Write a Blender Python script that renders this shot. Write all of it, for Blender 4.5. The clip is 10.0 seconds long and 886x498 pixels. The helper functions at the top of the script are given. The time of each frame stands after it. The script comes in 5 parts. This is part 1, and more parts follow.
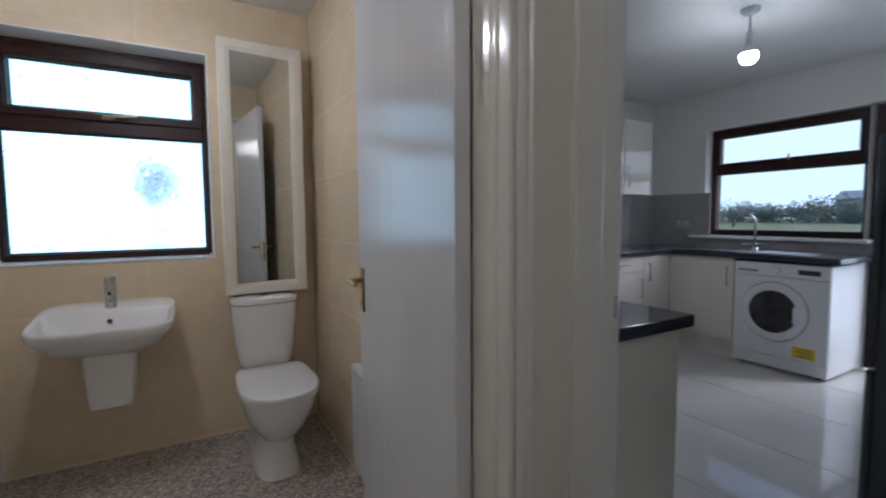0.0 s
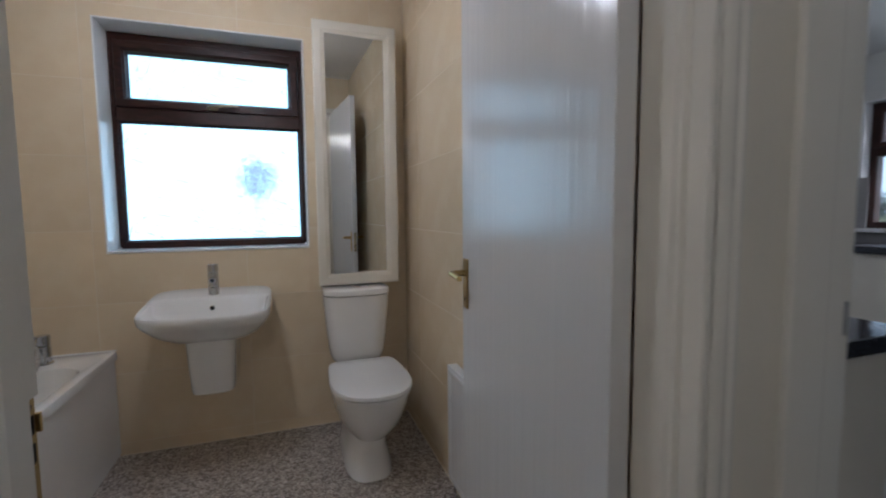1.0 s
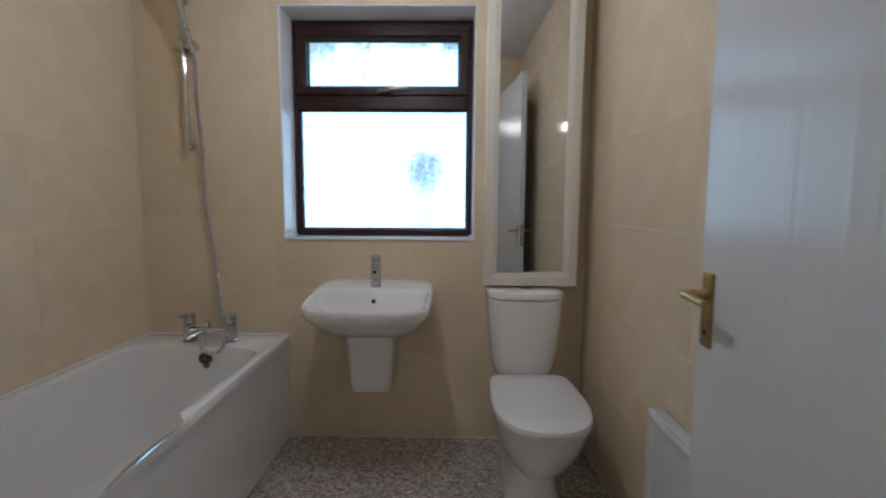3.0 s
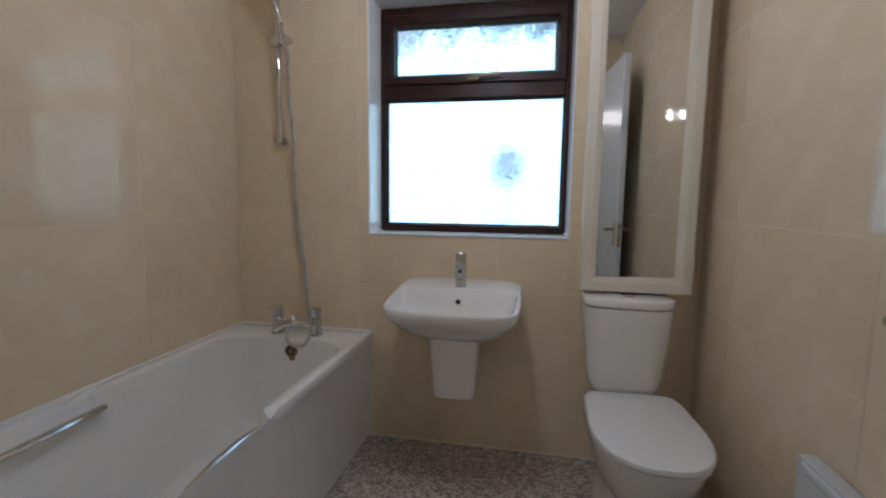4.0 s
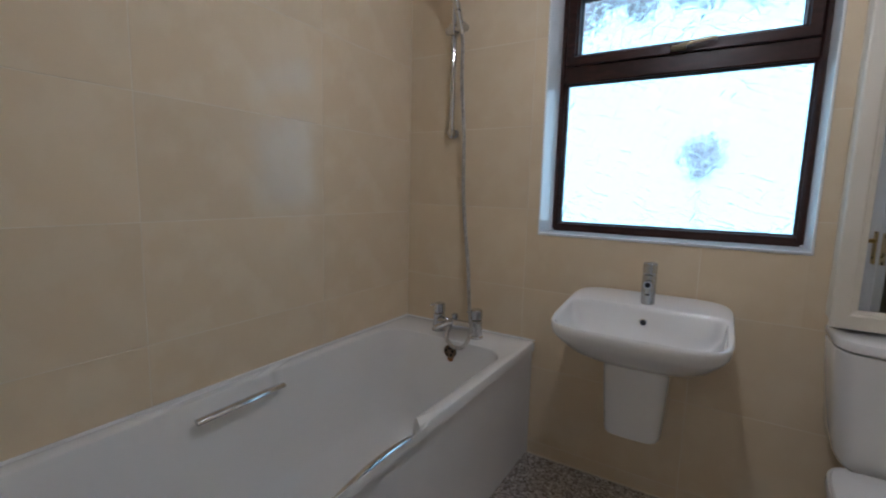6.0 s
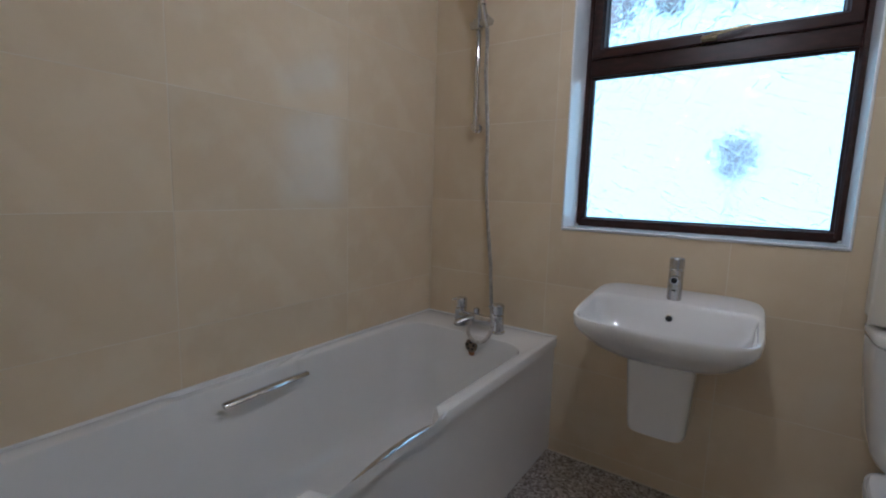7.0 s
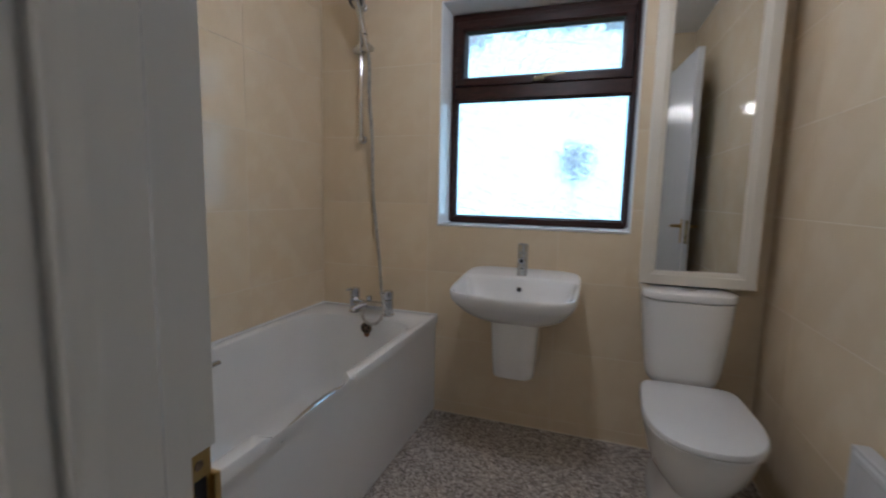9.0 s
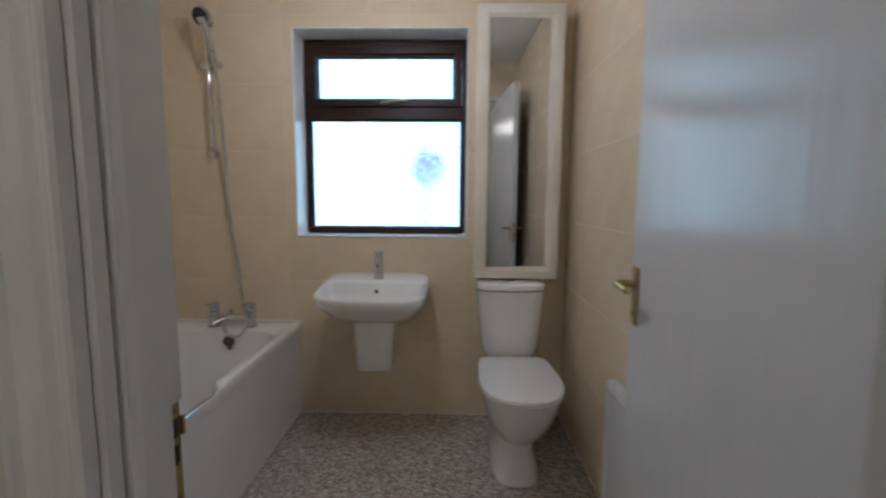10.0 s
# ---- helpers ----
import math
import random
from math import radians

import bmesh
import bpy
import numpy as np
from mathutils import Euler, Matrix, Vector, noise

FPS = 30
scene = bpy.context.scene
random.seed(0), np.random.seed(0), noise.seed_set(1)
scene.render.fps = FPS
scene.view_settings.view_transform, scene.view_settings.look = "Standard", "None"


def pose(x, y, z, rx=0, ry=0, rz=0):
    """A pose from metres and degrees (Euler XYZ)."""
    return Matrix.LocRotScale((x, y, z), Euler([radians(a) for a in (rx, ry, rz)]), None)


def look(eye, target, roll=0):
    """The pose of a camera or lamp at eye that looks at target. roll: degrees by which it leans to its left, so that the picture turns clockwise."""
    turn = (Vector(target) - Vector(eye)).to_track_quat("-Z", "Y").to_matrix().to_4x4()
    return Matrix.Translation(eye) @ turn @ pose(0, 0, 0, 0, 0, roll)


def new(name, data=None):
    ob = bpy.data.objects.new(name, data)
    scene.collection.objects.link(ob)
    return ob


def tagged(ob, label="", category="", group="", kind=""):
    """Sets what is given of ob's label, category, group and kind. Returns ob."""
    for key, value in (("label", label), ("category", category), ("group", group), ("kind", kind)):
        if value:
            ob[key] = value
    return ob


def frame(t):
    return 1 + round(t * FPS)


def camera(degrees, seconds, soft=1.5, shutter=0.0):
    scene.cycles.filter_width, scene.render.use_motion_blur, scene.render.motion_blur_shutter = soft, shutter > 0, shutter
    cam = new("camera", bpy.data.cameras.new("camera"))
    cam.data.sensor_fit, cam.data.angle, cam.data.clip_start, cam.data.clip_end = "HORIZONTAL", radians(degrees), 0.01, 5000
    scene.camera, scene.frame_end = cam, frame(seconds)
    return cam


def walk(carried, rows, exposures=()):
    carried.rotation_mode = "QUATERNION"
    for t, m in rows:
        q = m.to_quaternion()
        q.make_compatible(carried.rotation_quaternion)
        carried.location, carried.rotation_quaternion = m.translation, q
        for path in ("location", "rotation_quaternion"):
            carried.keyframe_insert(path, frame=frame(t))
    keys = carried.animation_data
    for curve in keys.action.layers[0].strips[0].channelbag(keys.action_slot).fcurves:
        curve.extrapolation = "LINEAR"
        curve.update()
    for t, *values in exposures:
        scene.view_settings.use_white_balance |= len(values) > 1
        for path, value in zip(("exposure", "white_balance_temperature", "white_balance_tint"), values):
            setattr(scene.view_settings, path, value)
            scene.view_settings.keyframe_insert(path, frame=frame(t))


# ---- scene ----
cam = camera(89.6, 10.0, 2.0, 0.5)
PATH = [
    (0, (0.101, -0.08, 1.225), (1.089, 1.653, 1.084), -0.4),
    (0.5, (0.096, 0.027, 1.213), (0.92, 1.84, 1.051), -0.4),
    (1, (0.109, 0.153, 1.191), (0.767, 2.031, 1.03), -0.5),
    (1.5, (0.129, 0.263, 1.2), (0.643, 2.188, 1.022), -0.3),
    (2, (0.126, 0.364, 1.19), (0.456, 2.328, 1.005), -0.1),
    (2.5, (0.114, 0.444, 1.186), (0.267, 2.429, 0.992), 0.1),
    (4, (0.046, 0.661, 1.176), (-0.327, 2.614, 0.96), 0.7),
    (4.5, (0.018, 0.721, 1.173), (-0.537, 2.628, 0.946), 0.9),
    (5, (-0.004, 0.773, 1.173), (-0.754, 2.611, 0.929), 1.1),
    (5.5, (-0.026, 0.806, 1.179), (-0.924, 2.574, 0.927), 1.3),
    (6, (-0.04, 0.84, 1.187), (-1.084, 2.526, 0.928), 1.5),
    (7.5, (-0.009, 0.832, 1.141), (-1.147, 2.456, 0.882), 1.7),
    (8, (0.017, 0.764, 1.134), (-1.012, 2.461, 0.881), 1.9),
    (8.5, (0.044, 0.653, 1.143), (-0.837, 2.433, 0.903), 1.6),
    (9, (0.077, 0.507, 1.164), (-0.567, 2.386, 0.926), 1.3),
    (9.5, (0.111, 0.391, 1.2), (-0.266, 2.339, 0.961), 0.9),
    (10, (0.148, 0.262, 1.221), (0.106, 2.249, 0.999), 0.4),
]
walk(cam, [(t, look(eye, target, roll)) for t, eye, target, roll in PATH],
     exposures=[(0.0, 0.36, 5320, 16), (2.5, 0.31, 5340, 16), (4.0, 0.30, 5380, 16), (5.0, 0.26, 5400, 16), (7.5, 0.13, 5110, 16), (8.5, 0.18, 5180, 16), (9.5, 0.32, 5420, 16), (10.0, 0.34, 5400, 16)])

# ---- world, sun, exposure ----
world = bpy.data.worlds.new("overcast_sky")
scene.world = world
world.use_nodes = True
wn = world.node_tree
sky = wn.nodes.new("ShaderNodeTexSky")
sky.sky_type = "NISHITA"
sky.sun_disc = False
sky.sun_elevation, sky.sun_rotation = radians(32), radians(130)
sky.air_density, sky.dust_density, sky.ozone_density = 1.0, 3.0, 1.5
wn.links.new(sky.outputs["Color"], wn.nodes["Background"].inputs["Color"])
wn.nodes["Background"].inputs["Strength"].default_value = 0.15
sun_data = bpy.data.lights.new("sun", "SUN")
sun_data.energy, sun_data.angle, sun_data.color = 1.5, radians(40), (1.0, 0.96, 0.9)
sun = new("sun", sun_data)
sun.matrix_world = look((20, -17, 17), (0, 0, 0))

door_sky = bpy.data.lights.new("garden_door_daylight", "AREA")
door_sky.shape, door_sky.size, door_sky.size_y, door_sky.energy, door_sky.color = "RECTANGLE", 0.75, 1.7, 4.5, (0.82, 0.92, 1.0)
door_lamp = new("garden_door_daylight", door_sky)
door_lamp.matrix_world = look((4.675, 0.75, 1.1), (0.0, 0.75, 0.9))

# ---- materials ----


def shader(name, color, rough=0.5, metal=0.0, second=None, scale=6.0, fine=None, fine_scale=60.0, bump=0.0, bump_scale=80.0,
           rough_var=0.0, coat=0.0, per_piece=0.0, spec=0.5, stretch=None):
    """Principled material with variation at two scales, relief and, for pieces, a shift from piece to piece."""
    m = bpy.data.materials.new(name)
    m.use_nodes = True
    nt = m.node_tree
    b = nt.nodes["Principled BSDF"]
    L = nt.links.new
    tc = nt.nodes.new("ShaderNodeTexCoord")
    co = tc.outputs["Object"]
    if stretch:
        mp = nt.nodes.new("ShaderNodeMapping")
        mp.inputs["Scale"].default_value = stretch
        L(co, mp.inputs["Vector"])
        co = mp.outputs["Vector"]
    b.inputs["Base Color"].default_value = (*color, 1)
    b.inputs["Roughness"].default_value = rough
    b.inputs["Metallic"].default_value = metal
    b.inputs["Coat Weight"].default_value = coat
    b.inputs["Coat Roughness"].default_value = 0.05
    b.inputs["Specular IOR Level"].default_value = spec
    n1 = nt.nodes.new("ShaderNodeTexNoise")
    n1.inputs["Scale"].default_value, n1.inputs["Detail"].default_value = scale, 6
    L(co, n1.inputs["Vector"])
    last = None
    if second:
        mix = nt.nodes.new("ShaderNodeMix")
        mix.data_type = "RGBA"
        ramp = nt.nodes.new("ShaderNodeMapRange")
        ramp.inputs["From Min"].default_value, ramp.inputs["From Max"].default_value = 0.35, 0.68
        L(n1.outputs["Fac"], ramp.inputs["Value"])
        L(ramp.outputs["Result"], mix.inputs["Factor"])
        mix.inputs["A"].default_value, mix.inputs["B"].default_value = (*color, 1), (*second, 1)
        last = mix.outputs["Result"]
    if fine:
        n2 = nt.nodes.new("ShaderNodeTexNoise")
        n2.inputs["Scale"].default_value, n2.inputs["Detail"].default_value = fine_scale, 3
        L(co, n2.inputs["Vector"])
        r2 = nt.nodes.new("ShaderNodeMapRange")
        r2.inputs["From Min"].default_value, r2.inputs["From Max"].default_value = 0.45, 0.62
        L(n2.outputs["Fac"], r2.inputs["Value"])
        mix2 = nt.nodes.new("ShaderNodeMix")
        mix2.data_type = "RGBA"
        L(r2.outputs["Result"], mix2.inputs["Factor"])
        if last:
            L(last, mix2.inputs["A"])
        else:
            mix2.inputs["A"].default_value = (*color, 1)
        mix2.inputs["B"].default_value = (*fine, 1)
        last = mix2.outputs["Result"]
    if per_piece:
        info = nt.nodes.new("ShaderNodeObjectInfo")
        hsv = nt.nodes.new("ShaderNodeHueSaturation")
        mr = nt.nodes.new("ShaderNodeMapRange")
        mr.inputs["To Min"].default_value, mr.inputs["To Max"].default_value = 1 - per_piece, 1 + per_piece
        L(info.outputs["Random"], mr.inputs["Value"])
        L(mr.outputs["Result"], hsv.inputs["Value"])
        if last:
            L(last, hsv.inputs["Color"])
        else:
            hsv.inputs["Color"].default_value = (*color, 1)
        last = hsv.outputs["Color"]
    if last:
        L(last, b.inputs["Base Color"])
    if rough_var:
        rr = nt.nodes.new("ShaderNodeMapRange")
        rr.inputs["To Min"].default_value, rr.inputs["To Max"].default_value = max(0.02, rough - rough_var), rough + rough_var
        L(n1.outputs["Fac"], rr.inputs["Value"])
        L(rr.outputs["Result"], b.inputs["Roughness"])
    if bump:
        nb = nt.nodes.new("ShaderNodeTexNoise")
        nb.inputs["Scale"].default_value, nb.inputs["Detail"].default_value = bump_scale, 4
        L(co, nb.inputs["Vector"])
        bp = nt.nodes.new("ShaderNodeBump")
        bp.inputs["Strength"].default_value, bp.inputs["Distance"].default_value = bump, 0.01
        L(nb.outputs["Fac"], bp.inputs["Height"])
        L(bp.outputs["Normal"], b.inputs["Normal"])
    return m


def glow(name, color, strength):
    m = bpy.data.materials.new(name)
    m.use_nodes = True
    nt = m.node_tree
    nt.nodes.remove(nt.nodes["Principled BSDF"])
    e = nt.nodes.new("ShaderNodeEmission")
    e.inputs["Color"].default_value, e.inputs["Strength"].default_value = (*color, 1), strength
    nt.links.new(e.outputs["Emission"], nt.nodes["Material Output"].inputs["Surface"])
    return m


CREAM_TILE = shader("cream_glazed_tile", (0.75, 0.62, 0.432), 0.06, second=(0.73, 0.593, 0.402), scale=2.0, fine=(0.765, 0.642, 0.458),
                    fine_scale=7, bump=0.025, bump_scale=5, rough_var=0.02, per_piece=0.025, spec=0.3)
GROUT = shader("cream_grout", (0.82, 0.735, 0.60), 0.8, second=(0.74, 0.65, 0.51), scale=9, bump=0.2, bump_scale=150)
WHITE_PAINT = shader("white_ceiling_paint", (0.78, 0.77, 0.74), 0.8, second=(0.74, 0.73, 0.70), scale=2, bump=0.08, bump_scale=120)
HALL_PAINT = shader("warm_white_wall_paint", (0.72, 0.68, 0.60), 0.7, second=(0.68, 0.64, 0.56), scale=2, bump=0.08, bump_scale=160)
KITCHEN_PAINT = shader("pale_grey_wall_paint", (0.76, 0.75, 0.72), 0.7, second=(0.73, 0.72, 0.69), scale=2, bump=0.06, bump_scale=160)
GLOSS_WHITE = shader("white_gloss_paint", (0.70, 0.70, 0.71), 0.20, second=(0.67, 0.67, 0.675), scale=3, bump=0.20, bump_scale=42, rough_var=0.05,
                     spec=0.4, stretch=(1, 1, 0.03))
FRAME_GLOSS = shader("ivory_gloss_joinery", (0.80, 0.78, 0.73), 0.16, second=(0.77, 0.745, 0.69), scale=3, bump=0.05, bump_scale=30, rough_var=0.06,
                     stretch=(1, 1, 0.06))
REVEAL_WHITE = shader("white_reveal_gloss", (0.90, 0.90, 0.905), 0.2, second=(0.85, 0.845, 0.835), scale=6, bump=0.05, bump_scale=60)
CABINET_WHITE = shader("ivory_painted_wood", (0.77, 0.725, 0.635), 0.35, second=(0.73, 0.68, 0.58), scale=5, bump=0.03, bump_scale=90)
CERAMIC = shader("white_glazed_ceramic", (0.86, 0.855, 0.85), 0.05, second=(0.84, 0.83, 0.81), scale=2, coat=0.9)
SEAT_PLASTIC = shader("white_seat_plastic", (0.84, 0.84, 0.85), 0.2, second=(0.82, 0.82, 0.82), scale=4)
ACRYLIC = shader("white_bath_acrylic", (0.86, 0.855, 0.845), 0.09, second=(0.83, 0.82, 0.80), scale=2.5, coat=0.3)
PANEL_WHITE = shader("white_bath_panel_plastic", (0.87, 0.86, 0.845), 0.25, second=(0.81, 0.80, 0.795), scale=2.5)
CHROME = shader("polished_chrome", (0.66, 0.67, 0.70), 0.07, 1.0, second=(0.56, 0.57, 0.60), scale=30, rough_var=0.05)
DULL_CHROME = shader("satin_chrome", (0.62, 0.62, 0.64), 0.25, 1.0, second=(0.55, 0.55, 0.56), scale=30)
PALE_BRASS = shader("pale_worn_brass", (0.55, 0.47, 0.30), 0.3, 1.0, second=(0.36, 0.30, 0.20), scale=40, rough_var=0.1)
BRASS = shader("worn_brass", (0.46, 0.33, 0.14), 0.3, 1.0, second=(0.42, 0.29, 0.10), scale=40, rough_var=0.1)
MIRROR = shader("silvered_mirror", (0.76, 0.77, 0.76), 0.01, 1.0)
DARK = shader("black_void", (0.01, 0.01, 0.01), 0.6)
DARK_RUBBER = shader("black_plastic", (0.02, 0.02, 0.022), 0.45, second=(0.03, 0.03, 0.03), scale=30)
MAHOGANY = shader("dark_mahogany_frame", (0.034, 0.0115, 0.008), 0.36, second=(0.018, 0.007, 0.005), scale=9, fine=(0.042, 0.014, 0.010), fine_scale=50,
                  bump=0.05, bump_scale=60, rough_var=0.08, spec=0.3, stretch=(0.3, 1, 1))
DARK_GLASS = shader("dark_door_glass", (0.02, 0.02, 0.022), 0.05, second=(0.05, 0.045, 0.045), scale=9)
SEAL = shader("black_window_gasket", (0.012, 0.012, 0.014), 0.6)
HOSE = shader("satin_silver_hose", (0.58, 0.56, 0.54), 0.28, 0.85, second=(0.4, 0.38, 0.36), scale=60)
CARPET = shader("beige_hall_carpet", (0.38, 0.33, 0.27), 0.95, second=(0.33, 0.28, 0.23), scale=20, bump=0.5, bump_scale=400)
FLOOR_TILE = shader("pale_polished_floor_tile", (0.60, 0.58, 0.545), 0.06, second=(0.55, 0.53, 0.50), scale=2, rough_var=0.03, per_piece=0.02)
FLOOR_GROUT = shader("grey_floor_grout", (0.34, 0.32, 0.30), 0.9)
UNIT_IVORY = shader("gloss_ivory_unit_door", (0.74, 0.70, 0.62), 0.12, second=(0.72, 0.68, 0.60), scale=2, coat=0.4)
WORKTOP = shader("black_granite_worktop", (0.016, 0.018, 0.024), 0.10, second=(0.03, 0.032, 0.04), scale=60, fine=(0.06, 0.065, 0.08), fine_scale=220)
SPLASH_TILE = shader("grey_splash_tile", (0.40, 0.39, 0.38), 0.2, second=(0.37, 0.36, 0.35), scale=5, per_piece=0.03)
STEEL = shader("brushed_steel", (0.55, 0.55, 0.56), 0.25, 1.0, second=(0.48, 0.48, 0.49), scale=20, stretch=(1, 20, 1))
APPLIANCE = shader("white_enamel", (0.80, 0.80, 0.80), 0.18, second=(0.78, 0.78, 0.78), scale=3)
FRIDGE_GREY = shader("dark_grey_fridge_enamel", (0.06, 0.065, 0.075), 0.3, second=(0.05, 0.055, 0.062), scale=3)
TARNISH = shader("tarnished_brown_metal", (0.13, 0.095, 0.07), 0.4, 0.7, second=(0.30, 0.22, 0.15), scale=70, rough_var=0.1)
RUST = shader("rust_stain", (0.25, 0.10, 0.035), 0.7, second=(0.36, 0.19, 0.09), scale=60)
YELLOW = shader("yellow_energy_sticker", (0.75, 0.60, 0.03), 0.4, second=(0.70, 0.55, 0.03), scale=20)
GRASS = shader("rough_grass", (0.19, 0.23, 0.075), 0.9, second=(0.33, 0.28, 0.14), scale=0.12, fine=(0.08, 0.10, 0.035), fine_scale=3)
PATH_GREY = shader("pale_yard_concrete", (0.32, 0.31, 0.30), 0.9, second=(0.26, 0.25, 0.24), scale=1)
# bark paled to carry the haze outside in its colour, near the leaf tone
HAZE_PALED_BARK = shader("haze_paled_bark", (0.62, 0.66, 0.70), 0.9, second=(0.52, 0.56, 0.60), scale=9)
# lighter than real foliage: distance haze over the field is mixed into the colour
HAZED_HEDGE_LEAF = shader("hazed_hedge_leaf", (0.20, 0.235, 0.15), 0.7, second=(0.25, 0.255, 0.18), scale=0.8)
# haze behind the obscure glass is put into this pale blue leaf colour
HAZE_PALED_LEAF = shader("haze_paled_leaf", (0.68, 0.73, 0.80), 0.7, second=(0.56, 0.62, 0.70), scale=2.0)
RENDER_WHITE = shader("white_rendered_house_wall", (0.75, 0.74, 0.72), 0.85, second=(0.68, 0.67, 0.65), scale=1)
SLATE = shader("grey_slate_roof", (0.58, 0.56, 0.54), 0.8, second=(0.52, 0.50, 0.48), scale=2)
BULB = glow("lit_bulb", (1.0, 0.95, 0.88), 105.0)
HALL_BULB = glow("lit_hall_bulb", (1.0, 0.89, 0.72), 97.0)
OVERCAST = glow("overcast_glow", (0.60, 0.91, 1.0), 1.8)
BATH_BULB = glow("lit_bathroom_bulb", (1.0, 0.95, 0.87), 136.0)
FAR_SKY = glow("pale_sky_glow", (0.78, 0.93, 1.0), 0.95)


def pane_glass(name, bump, scale, rough):
    m = bpy.data.materials.new(name)
    m.use_nodes = True
    nt = m.node_tree
    b = nt.nodes["Principled BSDF"]
    b.inputs["Base Color"].default_value = (0.97, 0.99, 1.0, 1)
    b.inputs["Transmission Weight"].default_value = 1.0
    b.inputs["Roughness"].default_value = rough
    b.inputs["IOR"].default_value = 1.45
    if bump:
        L = nt.links.new
        tc = nt.nodes.new("ShaderNodeTexCoord")
        warp = nt.nodes.new("ShaderNodeTexNoise")
        warp.inputs["Scale"].default_value = 9
        L(tc.outputs["Object"], warp.inputs["Vector"])
        add = nt.nodes.new("ShaderNodeVectorMath")
        add.operation = "MULTIPLY_ADD"
        L(warp.outputs["Color"], add.inputs[0])
        add.inputs[1].default_value = (0.05, 0.05, 0.05)
        L(tc.outputs["Object"], add.inputs[2])
        low = None
        for turn, shift in ((20, 0.0), (112, 0.71)):
            mp = nt.nodes.new("ShaderNodeMapping")
            mp.vector_type = "TEXTURE"
            mp.inputs["Location"].default_value = (shift, 0, shift)
            mp.inputs["Rotation"].default_value = (0, radians(turn), 0)
            mp.inputs["Scale"].default_value = (2.6 / scale, 1, 0.75 / scale)
            L(add.outputs["Vector"], mp.inputs["Vector"])
            v = nt.nodes.new("ShaderNodeTexVoronoi")
            v.feature = "F1"
            v.inputs["Scale"].default_value = 1.0
            L(mp.outputs["Vector"], v.inputs["Vector"])
            if low is None:
                low = v.outputs["Distance"]
            else:
                least = nt.nodes.new("ShaderNodeMath")
                least.operation = "MAXIMUM"
                L(low, least.inputs[0])
                L(v.outputs["Distance"], least.inputs[1])
                low = least.outputs["Value"]
        bp = nt.nodes.new("ShaderNodeBump")
        bp.inputs["Strength"].default_value, bp.inputs["Distance"].default_value = bump, 0.02
        L(low, bp.inputs["Height"])
        L(bp.outputs["Normal"], b.inputs["Normal"])
    return m


def chip_floor(name):
    """Sheet vinyl printed with small angular chips in greys and browns."""
    m = bpy.data.materials.new(name)
    m.use_nodes = True
    nt = m.node_tree
    L = nt.links.new
    b = nt.nodes["Principled BSDF"]
    tc = nt.nodes.new("ShaderNodeTexCoord")
    v = nt.nodes.new("ShaderNodeTexVoronoi")
    v.inputs["Scale"].default_value = 120
    L(tc.outputs["Object"], v.inputs["Vector"])
    sep = nt.nodes.new("ShaderNodeSeparateColor")
    L(v.outputs["Color"], sep.inputs["Color"])
    wide = nt.nodes.new("ShaderNodeTexNoise")
    wide.inputs["Scale"].default_value, wide.inputs["Detail"].default_value = 30, 4
    L(tc.outputs["Object"], wide.inputs["Vector"])
    tone = nt.nodes.new("ShaderNodeMath")
    tone.operation = "MULTIPLY_ADD"
    L(wide.outputs["Fac"], tone.inputs[0])
    tone.inputs[1].default_value = 0.9
    L(sep.outputs["Red"], tone.inputs[2])
    ramp = nt.nodes.new("ShaderNodeValToRGB")
    ramp.color_ramp.interpolation = "CONSTANT"
    cols = ((0.0, (0.20, 0.17, 0.148)), (0.32, (0.31, 0.265, 0.23)), (0.45, (0.45, 0.40, 0.355)), (0.60, (0.58, 0.53, 0.48)), (0.73, (0.72, 0.68, 0.63)))
    for k, (at, col) in enumerate(cols):
        e = ramp.color_ramp.elements[k] if k < 2 else ramp.color_ramp.elements.new(at)
        e.position, e.color = at, (*col, 1)
    half = nt.nodes.new("ShaderNodeMath")
    half.operation = "MULTIPLY"
    half.inputs[1].default_value = 0.53
    L(tone.outputs["Value"], half.inputs[0])
    L(half.outputs["Value"], ramp.inputs["Fac"])
    L(ramp.outputs["Color"], b.inputs["Base Color"])
    b.inputs["Roughness"].default_value = 0.42
    bp = nt.nodes.new("ShaderNodeBump")
    bp.inputs["Strength"].default_value, bp.inputs["Distance"].default_value = 0.15, 0.002
    L(v.outputs["Distance"], bp.inputs["Height"])
    L(bp.outputs["Normal"], b.inputs["Normal"])
    return m


VINYL = chip_floor("speckled_grey_vinyl")
OBSCURE = pane_glass("leaf_patterned_obscure_glass", 0.75, 20, 0.10)
CLEAR = pane_glass("clear_window_glass", 0.0, 1, 0.0)

# ---- mesh tools ----


def mesh(name, bm, material, smooth=False):
    me = bpy.data.meshes.new(name)
    bmesh.ops.recalc_face_normals(bm, faces=bm.faces)
    if smooth:
        for f in bm.faces:
            f.smooth = True
    bm.to_mesh(me)
    bm.free()
    if smooth:
        me.set_sharp_from_angle(angle=radians(38))
    me.materials.append(material)
    return me


def part(name, bm, material, parent, label="", smooth=False):
    ob = new(name, mesh(name, bm, material, smooth))
    ob.parent = parent
    if label:
        tagged(ob, label)
    return ob


def thing(name, label, category, group="", kind="", at=(0, 0, 0)):
    ob = new(name)
    ob.location = at
    ob.empty_display_size = 0.05
    return tagged(ob, label, category, group, kind)


